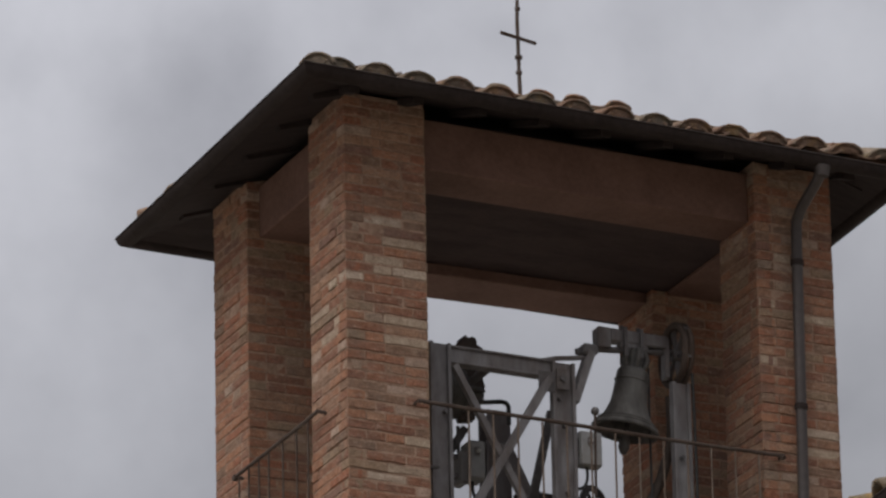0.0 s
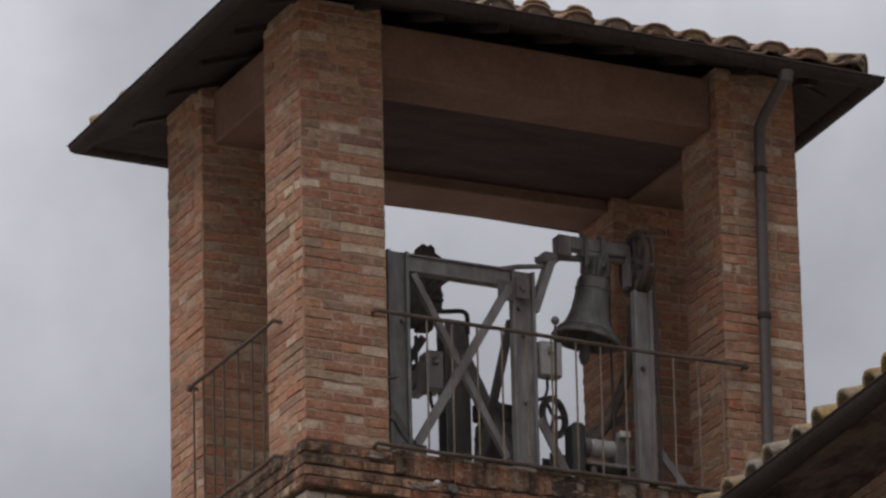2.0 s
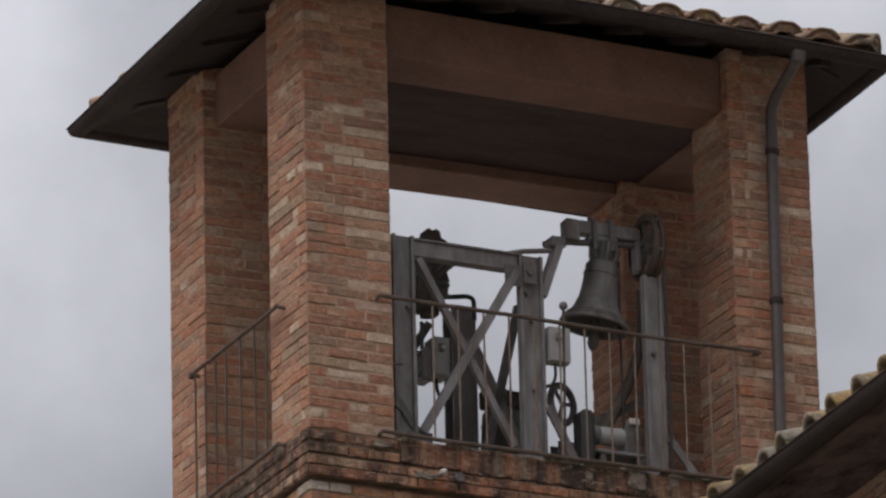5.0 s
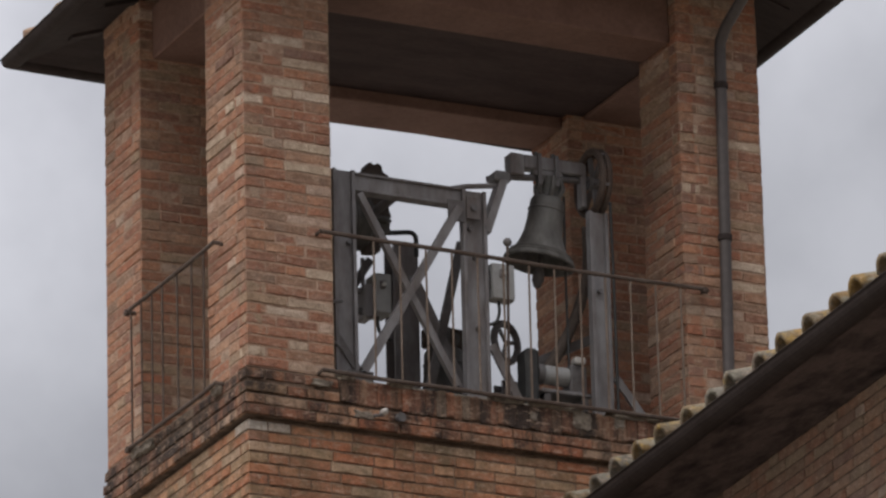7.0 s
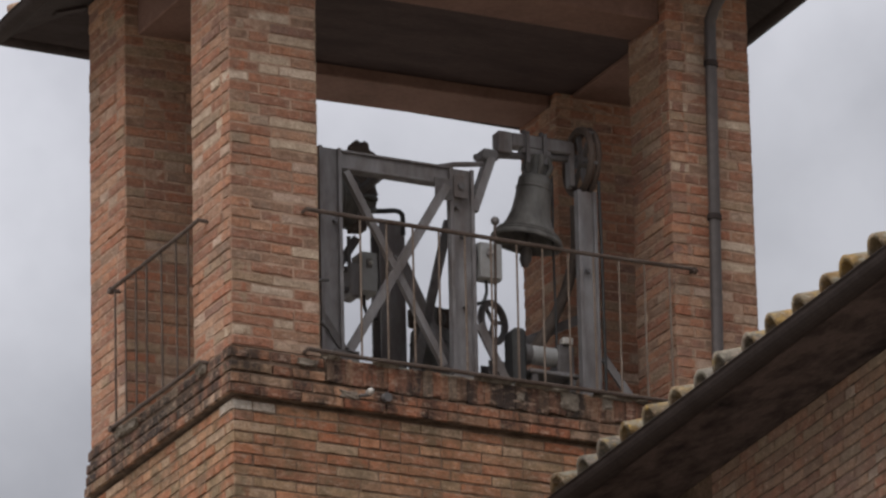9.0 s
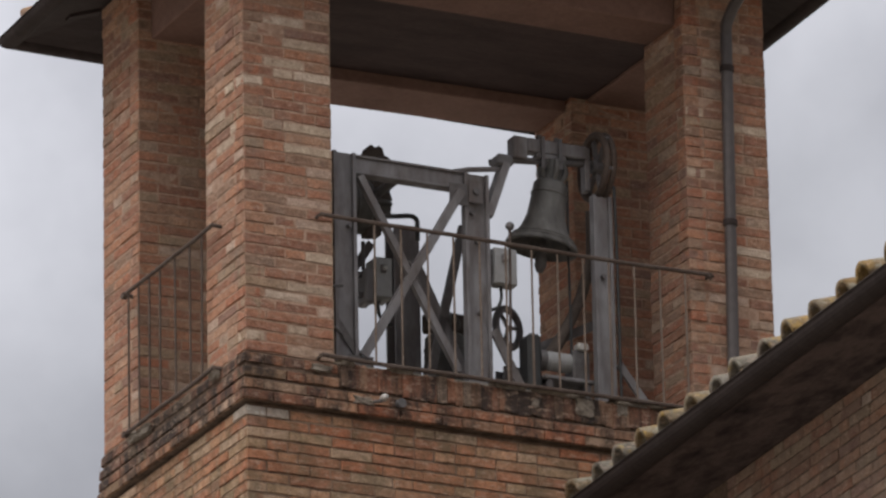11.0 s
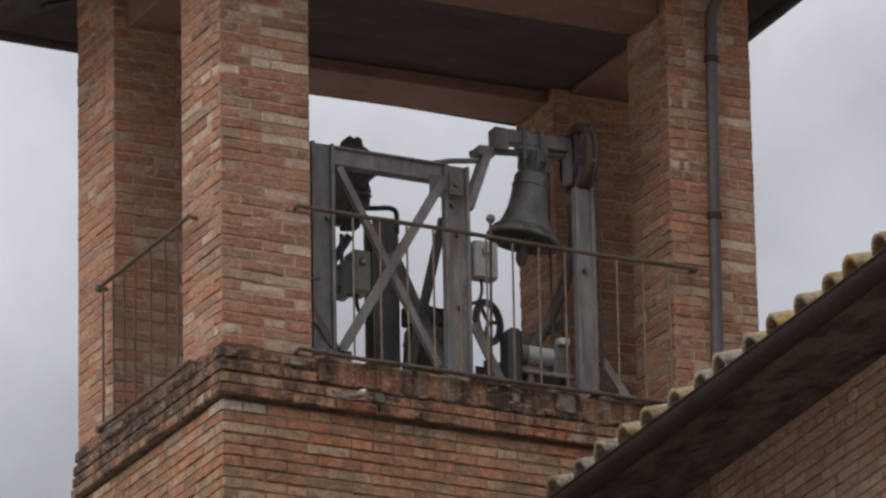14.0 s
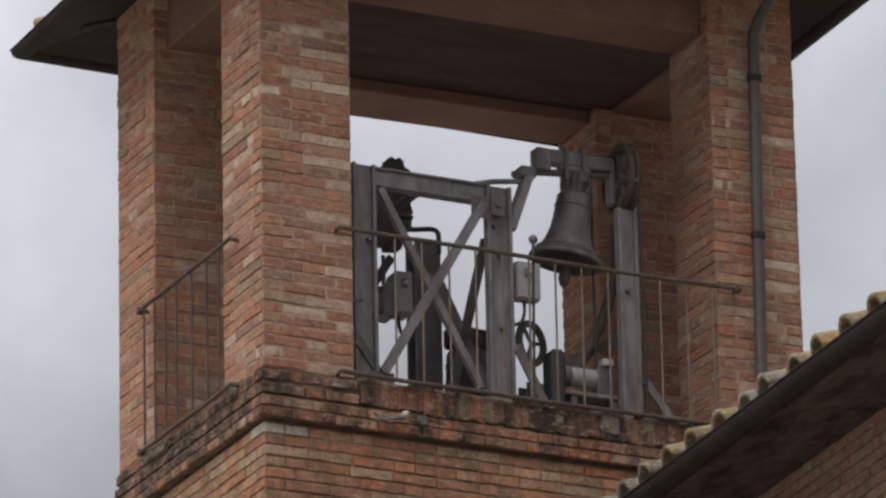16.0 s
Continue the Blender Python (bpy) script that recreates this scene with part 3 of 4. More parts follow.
# ---- railings ----
def railing(points_top, z0, z1, bars, base, label, end_axis, rod):
    r = thing("railing", base, label, "railing", "belfry railings")
    (ax, ay), (bx, by) = points_top
    for z, nm in ((z1, "top_rail"), (z0, "bottom_rail")):
        hook = [(ax + end_axis[0], ay + end_axis[1], z), (ax, ay, z + 0.004)]
        hook2 = [(bx, by, z + 0.004), (bx + end_axis[0], by + end_axis[1], z)]
        part(nm, tube(hook + [(ax + (bx - ax) * k / 6, ay + (by - ay) * k / 6, z + rnd.uniform(-0.006, 0.004)) for k in range(1, 6)] + hook2, 0.0135, 8), M_RUST, r)
        part("rail_end", lump(bx - 0.020, bx + 0.020, by - 0.020, by + 0.020, z - 0.022, z + 0.014, 60), M_RUST, r)
    for s in bars:
        x, y = ax + (bx - ax) * s, ay + (by - ay) * s
        j = rnd.uniform(-0.008, 0.008)
        part("baluster", tube([(x + j, y + j, z0 - 0.012), (x, y, z1)], 0.0068, 6), rod, r)
    return r


railing([(0.475, -0.055), (3.118, -0.055)], -0.868, 0.0, [0.135 + 0.0665 * k for k in range(13)], (1.8, -0.05, -0.88), "thin rusty iron railing across the wide belfry opening", (0.0, 0.07), M_ROD)
railing([(-0.055, 0.355), (-0.055, 1.74)], -0.893, -0.012, [0.115, 0.253, 0.42, 0.588, 0.71, 0.834, 0.952], (-0.05, 1.05, -0.88), "thin rusty iron railing across the narrow belfry opening", (0.07, 0.0), M_RUST)

# ---- bell frame of steel sections ----
bell_frame = thing("bell_support", (1.7, 0.4, BASE), "grey galvanised steel bell support with crossed braces", "bell support")
FY = 0.30


def prism(outline, z0, z1):
    """One solid of an upright section."""
    bm = bmesh.new()
    lo, hi = [bm.verts.new((x, y, z0)) for x, y in outline], [bm.verts.new((x, y, z1)) for x, y in outline]
    bm.faces.new(lo[::-1]), bm.faces.new(hi)
    for k in range(len(outline)):
        bm.faces.new((lo[k], lo[(k + 1) % len(lo)], hi[(k + 1) % len(lo)], hi[k]))
    return bm


def h_post(x0, x1, y0, y1, z0, z1, t=0.014):
    """An H section: two flanges with a web between them."""
    a, b = (x0 + x1 - t) / 2, (x0 + x1 + t) / 2
    return prism([(x0, y0), (x1, y0), (x1, y0 + t), (b, y0 + t), (b, y1 - t), (x1, y1 - t), (x1, y1), (x0, y1), (x0, y1 - t), (a, y1 - t), (a, y0 + t), (x0, y0 + t)], z0, z1)


def u_post(x0, x1, y0, y1, z0, z1, t=0.014):
    """A channel section, open to the front, with a shallow recess between its flanges."""
    f, d = 0.022, 0.028
    return prism([(x0, y0), (x0 + f, y0), (x0 + f, y0 + d), (x1 - f, y0 + d), (x1 - f, y0), (x1, y0), (x1, y1), (x0, y1)], z0, z1)


FL0 = BASE + 0.012
part("post", u_post(0.726, 0.876, FY, FY + 0.055, FL0, 0.562), M_STEEL, bell_frame)
part("post", u_post(1.608, 1.772, FY, FY + 0.06, FL0, 0.552), M_STEEL, bell_frame)
part("post", u_post(2.488, 2.618, FY, FY + 0.06, FL0, 0.535), M_STEEL, bell_frame)
part("top_beam", boxes((0.878, 1.606, FY + 0.004, FY + 0.09, 0.542, 0.556), (0.878, 1.606, FY + 0.022, FY + 0.036, 0.450, 0.542), (0.878, 1.606, FY + 0.004, FY + 0.09, 0.437, 0.451), cuts=0.003), M_STEEL, bell_frame)
part("brace", angle_bar(bmesh.new(), (0.903, FY - 0.012, 0.42), (1.545, FY - 0.012, -0.72), 0.043), M_STEEL, bell_frame)
part("brace", angle_bar(bmesh.new(), (1.578, FY - 0.028, 0.42), (0.903, FY - 0.028, -0.715), 0.052), M_STEEL, bell_frame)
part("brace", bar(bmesh.new(), (0.70, FY + 0.02, -0.45), (0.90, FY + 0.02, -0.73), 0.05, 0.01), M_STEEL_DARK, bell_frame)
# rear row of the frame
RYF = 1.30
part("post", h_post(1.567, 1.737, RYF, RYF + 0.15, FL0, 0.525), M_STEEL, bell_frame)
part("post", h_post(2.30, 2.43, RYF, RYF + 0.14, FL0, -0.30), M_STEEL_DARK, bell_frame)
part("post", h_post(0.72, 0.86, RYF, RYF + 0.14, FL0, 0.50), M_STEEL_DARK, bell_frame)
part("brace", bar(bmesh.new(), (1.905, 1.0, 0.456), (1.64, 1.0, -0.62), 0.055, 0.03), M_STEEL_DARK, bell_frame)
part("brace", bar(bmesh.new(), (1.56, 1.0, 0.20), (1.95, 1.0, -0.60), 0.065, 0.03), M_STEEL, bell_frame)
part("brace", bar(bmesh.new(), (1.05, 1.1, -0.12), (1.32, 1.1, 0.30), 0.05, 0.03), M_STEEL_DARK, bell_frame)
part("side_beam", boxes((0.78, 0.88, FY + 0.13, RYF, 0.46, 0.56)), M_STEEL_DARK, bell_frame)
part("bracket", boxes((1.63, 1.72, FY - 0.012, FY - 0.002, 0.36, 0.50)), M_STEEL, bell_frame)
part("bolt", tube([(1.675, FY - 0.03, 0.43), (1.675, FY - 0.012, 0.43)], 0.022, 8), M_STEEL_DARK, bell_frame)
part("bearing_plate", bar(bmesh.new(), (1.775, FY + 0.05, 0.30), (1.905, FY + 0.05, 0.66), 0.05, 0.10), M_STEEL, bell_frame)
part("bearing", boxes((1.84, 1.95, FY + 0.0, FY + 0.12, 0.64, 0.71), cuts=0.012), M_STEEL_DARK, bell_frame)
part("striker_rod", tube([(1.56, FY + 0.05, 0.56), (1.66, FY + 0.04, 0.585), (1.86, FY + 0.05, 0.62)], 0.017, 8), M_STEEL, bell_frame)
part("brace", bar(bmesh.new(), (2.64, FY + 0.02, -0.52), (2.83, FY + 0.02, -0.76), 0.05, 0.02), M_STEEL, bell_frame)
part("brace", bar(bmesh.new(), (1.79, FY + 0.02, -0.42), (1.97, FY + 0.02, -0.76), 0.055, 0.02), M_STEEL, bell_frame)
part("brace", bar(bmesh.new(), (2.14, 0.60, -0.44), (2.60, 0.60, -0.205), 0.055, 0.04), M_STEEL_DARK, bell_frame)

# ---- bells ----
BELL = [(0.0, 0.0), (0.30, -0.005), (0.42, -0.02), (0.475, -0.07), (0.485, -0.20), (0.505, -0.42), (0.545, -0.62), (0.64, -0.80), (0.76, -0.93), (0.90, -1.02), (1.0, -1.10), (1.0, -1.14),
        (0.95, -1.15), (0.86, -1.06), (0.70, -0.93), (0.56, -0.76), (0.48, -0.55), (0.42, -0.30), (0.36, -0.10), (0.0, -0.06)]


def bell(name, m, radius, height, material, base, label):
    """A bell with the shoulder at m's origin, mouth along -z."""
    b = thing(name, base, label, "bell", "bells")
    prof = [(r * radius, z / 1.14 * height) for r, z in BELL]
    body = part("bell_body", lathe(prof, m, 48), material, b, smooth=True)
    for f, t in ((0.20, 0.007), (0.86, 0.008), (0.91, 0.007)):
        rr = np.interp(f * 1.14, [-z for _, z in BELL[:11]], [r for r, _ in BELL[:11]]) * radius
        part("moulding", ring(m @ pose(0, 0, -f * height, 0, 90, 0), float(rr), t, 40, 6), material, body, smooth=True)
    part("clapper", lathe([(0.0, -0.1 * height), (0.014, -0.12 * height), (0.016, -0.85 * height), (0.038, -0.98 * height), (0.038, -1.08 * height), (0.02, -1.16 * height), (0.0, -1.17 * height)], m @ pose(0, 0, 0, 3, -2, 0) @ Matrix.Diagonal((1, 1, 1.14, 1)), 12), M_STEEL_DARK, b, smooth=True)
    part("crown", lathe([(0.0, -0.01), (0.072, -0.01), (0.060, 0.05), (0.066, 0.13), (0.0, 0.13)], m, 14), M_BRONZE_DARK, b)
    for k in range(6):
        a = k * math.tau / 6 + 0.4
        part("crown_loop", tube([m @ Vector(q) for q in smooth_path([(0.06 * math.cos(a), 0.06 * math.sin(a), 0.0), (0.088 * math.cos(a), 0.088 * math.sin(a), 0.06), (0.06 * math.cos(a), 0.06 * math.sin(a), 0.13)], 5)], 0.017, 7), material, b, smooth=True)
    return b


SY = 0.47
small = bell("small_bell", Matrix.Translation((2.279, SY, 0.635)) @ pose(0, 0, 0, 4, 8.5, 0), 0.230, 0.435, M_BRONZE, (2.25, SY, 0.78), "greenish bronze bell hanging from a steel yoke")
part("yoke", boxes((2.10, 2.52, SY - 0.045, SY + 0.045, 0.800, 0.888), (2.003, 2.10, SY - 0.052, SY + 0.052, 0.745, 0.886), (2.17, 2.37, SY - 0.05, SY + 0.05, 0.762, 0.80), cuts=0.008), M_STEEL, small, "grey steel yoke")
for x in (2.20, 2.32):
    part("strap", boxes((x - 0.012, x + 0.012, SY - 0.068, SY - 0.056, 0.70, 0.90)), M_STEEL_DARK, small)
    part("strap_bolt", tube([(x, SY, 0.86), (x, SY, 0.925)], 0.016, 8), M_STEEL_DARK, small)
part("axle", tube([(1.86, SY, 0.70), (2.02, SY, 0.74), (2.56, SY, 0.79), (2.66, SY, 0.79)], 0.022, 10), M_STEEL_DARK, small)
WM = Matrix.Translation((2.59, SY, 0.775))
wheel = part("wheel", ring(WM @ pose(-0.012, 0, 0), 0.200, 0.024, 36, 8), M_RUST, small, "rusty brown rope wheel", smooth=True)
part("rim", ring(WM @ pose(0.036, 0, 0), 0.204, 0.020, 36, 8), M_RUST, wheel, smooth=True)
for k in range(6):
    a = k * math.tau / 6 + 0.3
    part("spoke", bar(bmesh.new(), WM @ Vector((0.012, 0, 0)), WM @ Vector((0.012, 0.22 * math.cos(a), 0.22 * math.sin(a))), 0.02, 0.03, (1, 0, 0)), M_STEEL_DARK, wheel)
part("hub", tube([WM @ Vector((-0.03, 0, 0)), WM @ Vector((0.05, 0, 0))], 0.045, 14), M_STEEL_DARK, wheel)
part("counter_arm", boxes((2.50, 2.535, SY - 0.04, SY + 0.04, 0.60, 0.88), cuts=0.006), M_STEEL, small)

large = bell("large_bell", Matrix.Translation((1.225, 0.92, 0.47)) @ pose(0, 0, 0, 0, 88, 0), 0.37, 0.66, M_BRONZE_DARK, (1.2, 0.92, 0.5), "large dark bronze bell swung up sideways in its frame")
bm = bmesh.new()
outline = [(1.20, 0.27), (1.29, 0.28), (1.315, 0.40), (1.35, 0.44), (1.345, 0.49), (1.372, 0.515), (1.355, 0.565), (1.368, 0.62), (1.33, 0.65), (1.33, 0.74), (1.36, 0.78), (1.32, 0.80), (1.312, 0.84), (1.285, 0.855),
           (1.26, 0.84), (1.235, 0.855), (1.212, 0.84), (1.20, 0.80), (1.165, 0.78), (1.15, 0.65), (1.16, 0.40)]
f0 = [bm.verts.new((x, 0.87, z)) for x, z in outline]
f1 = [bm.verts.new((x, 0.96, z)) for x, z in outline]
bm.faces.new(f0), bm.faces.new(f1[::-1])
for k in range(len(outline)):
    bm.faces.new((f0[k], f1[k], f1[(k + 1) % len(outline)], f0[(k + 1) % len(outline)]))
part("headstock", bm, M_WOOD, large, "dark scalloped headstock")
part("axle", tube([(1.22, 0.40, 0.50), (1.22, 1.34, 0.50)], 0.03, 10), M_STEEL_DARK, large)

low = bell("low_bell", Matrix.Translation((1.88, 1.25, -0.17)) @ pose(0, 0, 0, 0, 0, 0), 0.27, 0.52, M_BRONZE_DARK, (1.9, 1.25, -0.1), "dark bronze bell hung low behind the frame")
part("yoke", boxes((1.745, 2.05, 1.19, 1.31, -0.165, -0.04), cuts=0.012), M_WOOD, low, "dark wooden yoke")
WL = Matrix.Translation((2.175, 0.95, -0.175))
wl_ = part("wheel", ring(WL @ pose(0, 0, 0, 0, 0, -62), 0.120, 0.024, 32, 8), M_STEEL_DARK, low, "dark steel rope wheel", smooth=True)
for k in range(3):
    a = k * math.tau / 3 + 0.2
    part("spoke", bar(bmesh.new(), WL.translation, WL @ pose(0, 0, 0, 0, 0, -62) @ Vector((0, 0.115 * math.cos(a), 0.115 * math.sin(a))), 0.018, 0.018, (1, 0.3, 0)), M_STEEL_DARK, wl_)

# ---- drives, boxes and cables ----
motor = thing("bell_motor", (2.25, 0.35, BASE), "grey electric bell motor on the belfry floor", "motor")
part("housing", tube([(2.215, 0.5, -0.505), (2.24, 0.5, -0.505), (2.385, 0.5, -0.505)], [0.05, 0.06, 0.06], 18), M_BOX, motor)
part("fan_cover", tube([(2.17, 0.5, -0.505), (2.215, 0.5, -0.505)], 0.064, 18), M_STEEL_DARK, motor)
part("gearbox", boxes((2.385, 2.50, 0.44, 0.58, -0.62, -0.43), cuts=0.012), M_STEEL_DARK, motor)
part("foot_plate", boxes((2.18, 2.52, 0.42, 0.60, -0.64, -0.615), cuts=0.006), M_STEEL, motor)
for x in (2.20, 2.46):
    part("foot", boxes((x, x + 0.04, 0.43, 0.59, FL0, -0.642), cuts=0.004), M_STEEL_DARK, motor)
part("terminal_box", boxes((2.415, 2.486, 0.42, 0.50, -0.43, -0.385), cuts=0.006), M_WHITE, motor, "pale terminal box")
part("drive_unit", boxes((2.072, 2.166, 0.42, 0.58, FL0, -0.365), cuts=0.02), M_BLACK, motor)


def control_box(x0, x1, y0, z0, z1, depth, label):
    b = thing("control_box", ((x0 + x1) / 2, y0 + depth, z0), label, "control box", "belfry control boxes")
    part("case", boxes((x0, x1, y0 + 0.02, y0 + depth, z0, z1), cuts=0.006), M_BOX, b)
    part("lid", boxes((x0 + 0.003, x1 - 0.003, y0, y0 + 0.022, z0 + 0.004, z1 - 0.004), cuts=0.005), M_BOX, b)
    xm, zm = x0 + (x1 - x0) * 0.42, z0 + (z1 - z0) * 0.68
    part("switch", boxes((xm - 0.018, xm + 0.018, y0 - 0.022, y0 - 0.001, zm - 0.022, zm + 0.030), cuts=0.004), M_STEEL, b)
    part("knob", tube([(xm, y0 - 0.045, zm), (xm, y0 - 0.022, zm)], 0.012, 10), M_WHITE, b)
    return b


cb = control_box(1.800, 1.955, FY, -0.127, 0.106, 0.10, "grey switch box fixed beside the steel post")
part("hanger", boxes((1.772, 1.799, FY + 0.04, FY + 0.08, -0.06, 0.06)), M_STEEL_DARK, cb)
part("cable", tube(smooth_path([(1.86, FY + 0.05, -0.128), (1.862, FY + 0.05, -0.20), (1.84, FY + 0.05, -0.26), (1.80, FY + 0.06, -0.28)]), 0.011, 8), M_BLACK, cb)
cb2 = control_box(1.265, 1.376, 0.90, -0.106, 0.155, 0.16, "grey motor box behind the crossed braces")
part("side_casing", boxes((1.20, 1.264, 0.92, 1.06, -0.14, 0.08), cuts=0.012), M_STEEL, cb2)
part("hanger", tube([(1.215, 0.98, 0.08), (1.215, 0.98, 0.26)], 0.014, 8), M_STEEL_DARK, cb2)
for z in (0.03, -0.10):
    part("hanger", boxes((1.10, 1.20, 0.96, 1.0, z, z + 0.03)), M_STEEL_DARK, cb2)
part("cable", tube(smooth_path([(1.31, 0.98, -0.108), (1.315, 0.98, -0.18), (1.34, 0.98, -0.225), (1.40, 0.98, -0.25)]), 0.012, 8), M_BLACK, cb2)

rod = thing("ball_rod", (1.74, -0.03, -0.87), "rusty upright rod with a ball finial on the railing", "rod")
part("stem", tube([(1.738, -0.032, -0.862), (1.754, -0.032, 0.10)], 0.0095, 8), M_RUST, rod)
part("ball", lathe([(0.0, -0.03)] + [(0.028 * math.sin(a), -0.028 * math.cos(a)) for a in [k * math.pi / 10 for k in range(1, 10)]] + [(0.0, 0.03)], Matrix.Translation((1.755, -0.032, 0.122)), 14), M_STEEL_DARK, rod, smooth=True)

conduit = thing("conduit", (1.62, 0.95, 0.30), "black bent conduit pipe over the rear post", "pipe")
part("pipe", tube(smooth_path([(1.33, 0.93, 0.425), (1.42, 0.93, 0.437), (1.515, 0.93, 0.452), (1.552, 0.93, 0.44), (1.563, 0.93, 0.41), (1.563, 0.93, 0.30)], 4), 0.016, 8), M_BLACK, conduit, smooth=True)
hose = thing("cable_loop", (2.45, 0.55, -0.4), "dark bent strap hanging from the bell wheel", "cable")
part("strap", tube(smooth_path([(2.25, 0.52, -0.48), (2.33, 0.52, -0.36), (2.40, 0.52, -0.24), (2.50, 0.52, -0.02), (2.555, 0.52, 0.21), (2.56, 0.52, 0.50)], 6), [0.040] * 12 + [0.036] * 10 + [0.026] * 9, 10), M_WOOD, hose, smooth=True)
rope = thing("bell_rope", (2.40, SY, -0.2), "thin dark bell rope hanging from the wheel", "rope")
part("cord", tube([(2.39, SY, 0.66), (2.385, SY, 0.2), (2.39, SY, -0.5)], 0.008, 6), M_BLACK, rope)
part("cord", tube([(2.625, FY - 0.02, 0.60), (2.632, FY - 0.02, 0.2), (2.636, FY - 0.02, -0.80)], 0.010, 6), M_BLACK, rope)
wire = thing("rail_bracket", (0.70, 0.2, -0.4), "thin wall hooks beside the steel post", "bracket")
part("hook", tube(smooth_path([(0.59, 0.30, -0.30), (0.68, 0.30, -0.30), (0.775, 0.30, -0.285)], 4), 0.010, 6), M_STEEL_DARK, wire)
part("hook", tube(smooth_path([(0.62, 0.30, -0.38), (0.66, 0.30, -0.50), (0.775, 0.30, -0.60)], 4), 0.010, 6), M_STEEL_DARK, wire)

# bolts on the posts
for x, z in ((1.69, 0.12), (1.70, -0.33), (0.83, 0.10), (2.55, 0.02), (1.66, 0.30)):
    part("bolt", tube([(x, FY - 0.004, z), (x, FY + 0.03, z)], 0.015, 8), M_STEEL_DARK, bell_frame)
part("gusset", boxes((0.80, 0.97, FY - 0.008, FY - 0.001, -0.80, -0.71), cuts=0.002), M_STEEL_DARK, bell_frame)
part("gusset", boxes((1.50, 1.62, FY - 0.008, FY - 0.001, 0.33, 0.47), cuts=0.002), M_STEEL_DARK, bell_frame)

# fittings on the ledge
spout = thing("drain_spout", (0.99, -0.07, -1.09), "small dark drain spout in the brick ledge", "spout")
part("tube", tube([(0.99, 0.0, -1.085), (0.99, -0.072, -1.095)], 0.025, 12), M_STEEL_DARK, spout)
part("collar", ring(Matrix.Translation((0.99, -0.070, -1.095)) @ pose(0, 0, 0, 0, 0, 90), 0.026, 0.003, 14, 6), M_STEEL_DARK, spout)
clip = thing("insulator", (0.865, -0.07, -1.09), "small white ceramic insulator on the ledge", "insulator")
part("cap", lathe([(0.0, 0.03), (0.018, 0.025), (0.022, 0.0), (0.014, -0.01), (0.02, -0.025), (0.0, -0.03)], Matrix.Translation((0.865, -0.085, -1.085)) @ pose(0, 0, 0, 90), 12), M_WHITE, clip, smooth=True)
part("pin", tube([(0.80, -0.075, -1.115), (0.87, -0.078, -1.10)], 0.01, 6), M_STEEL_DARK, clip)

# ---- the church beside the tower ----
NX, NZ, OV = 1.695, -1.725, 0.56
NY0, NY1 = -16.0, -0.02
nave = thing("church_nave", (6.0, -8.0, GROUND), "old brick church with deep eaves and lichened clay tiles", "church", bent=False)
nave_wall = part("nave_wall", boxes((NX + OV + 0.01, NX + 9, NY0, NY1, GROUND, NZ - 0.02)), M_MORTAR_DARK, nave, "old brown brick church wall", bent=False)
part("nave_soffit", boxes((NX + 0.05, NX + OV + 0.3, NY0 - 0.3, NY1, NZ - 0.015, NZ + 0.03)), M_NAVE_SOFFIT, nave, "blotchy dark timber eaves", bent=False)
part("nave_gutter", gutter_mesh([(NX, NY1, NZ + 0.035), (NX, NY0 - 0.3, NZ + 0.035)], False, 0.075), M_GUTTER, nave, "dark sheet metal gutter", bent=False)
bm = bmesh.new()
NS = math.tan(radians(18))
v = [bm.verts.new(c) for c in ((NX + 0.03, NY0 - 0.3, NZ + 0.034), (NX + 0.03, NY1, NZ + 0.034), (NX + 5.4, NY1, NZ + 0.04 + 5.4 * NS), (NX + 5.4, NY0 - 0.3, NZ + 0.04 + 5.4 * NS),
                               (NX + 10.8, NY1, NZ + 0.034), (NX + 10.8, NY0 - 0.3, NZ + 0.034))]
for f in ((0, 1, 2, 3), (3, 2, 4, 5), (0, 3, 5), (1, 4, 2), (0, 5, 4, 1)):
    bm.faces.new([v[i] for i in f])
nave_roof = part("nave_roof", bm, M_TILE_MOSSY, nave, "lichened clay tile roof", bent=False)
MC = [tile_mesh("tile", 0.46, 0.198, 0.165, M_TILE_MOSSY, 50 + s, arch=1.0, t=0.032) for s in range(4)]
MCH = [tile_mesh("tile", 0.46, 0.20, 0.17, M_TILE_MOSSY, 60 + s, True, arch=0.6) for s in range(2)]
for c in range(26):
    y = -0.22 - c * 0.345
    for r in range(3):
        for chan in (True, False):
            u = 0.015 + r * 0.36
            yy = y + (0.172 if chan else 0)
            if yy > NY1 - 0.1:
                continue
            loc = npos(NX + u + rnd.uniform(-0.02, 0.02), yy + rnd.uniform(-0.02, 0.02), NZ + 0.035 + u * NS + (0.0 if chan else 0.070) + rnd.uniform(-0.004, 0.012))
            m = Matrix.Translation(loc) @ pose(0, 0, 0, 0, 0, -93.6) @ pose(0, 0, 0, 16, rnd.uniform(-5, 5), rnd.uniform(-4, 4))
            piece("tile", rnd.choice(MCH if chan else MC), nave_roof, m)


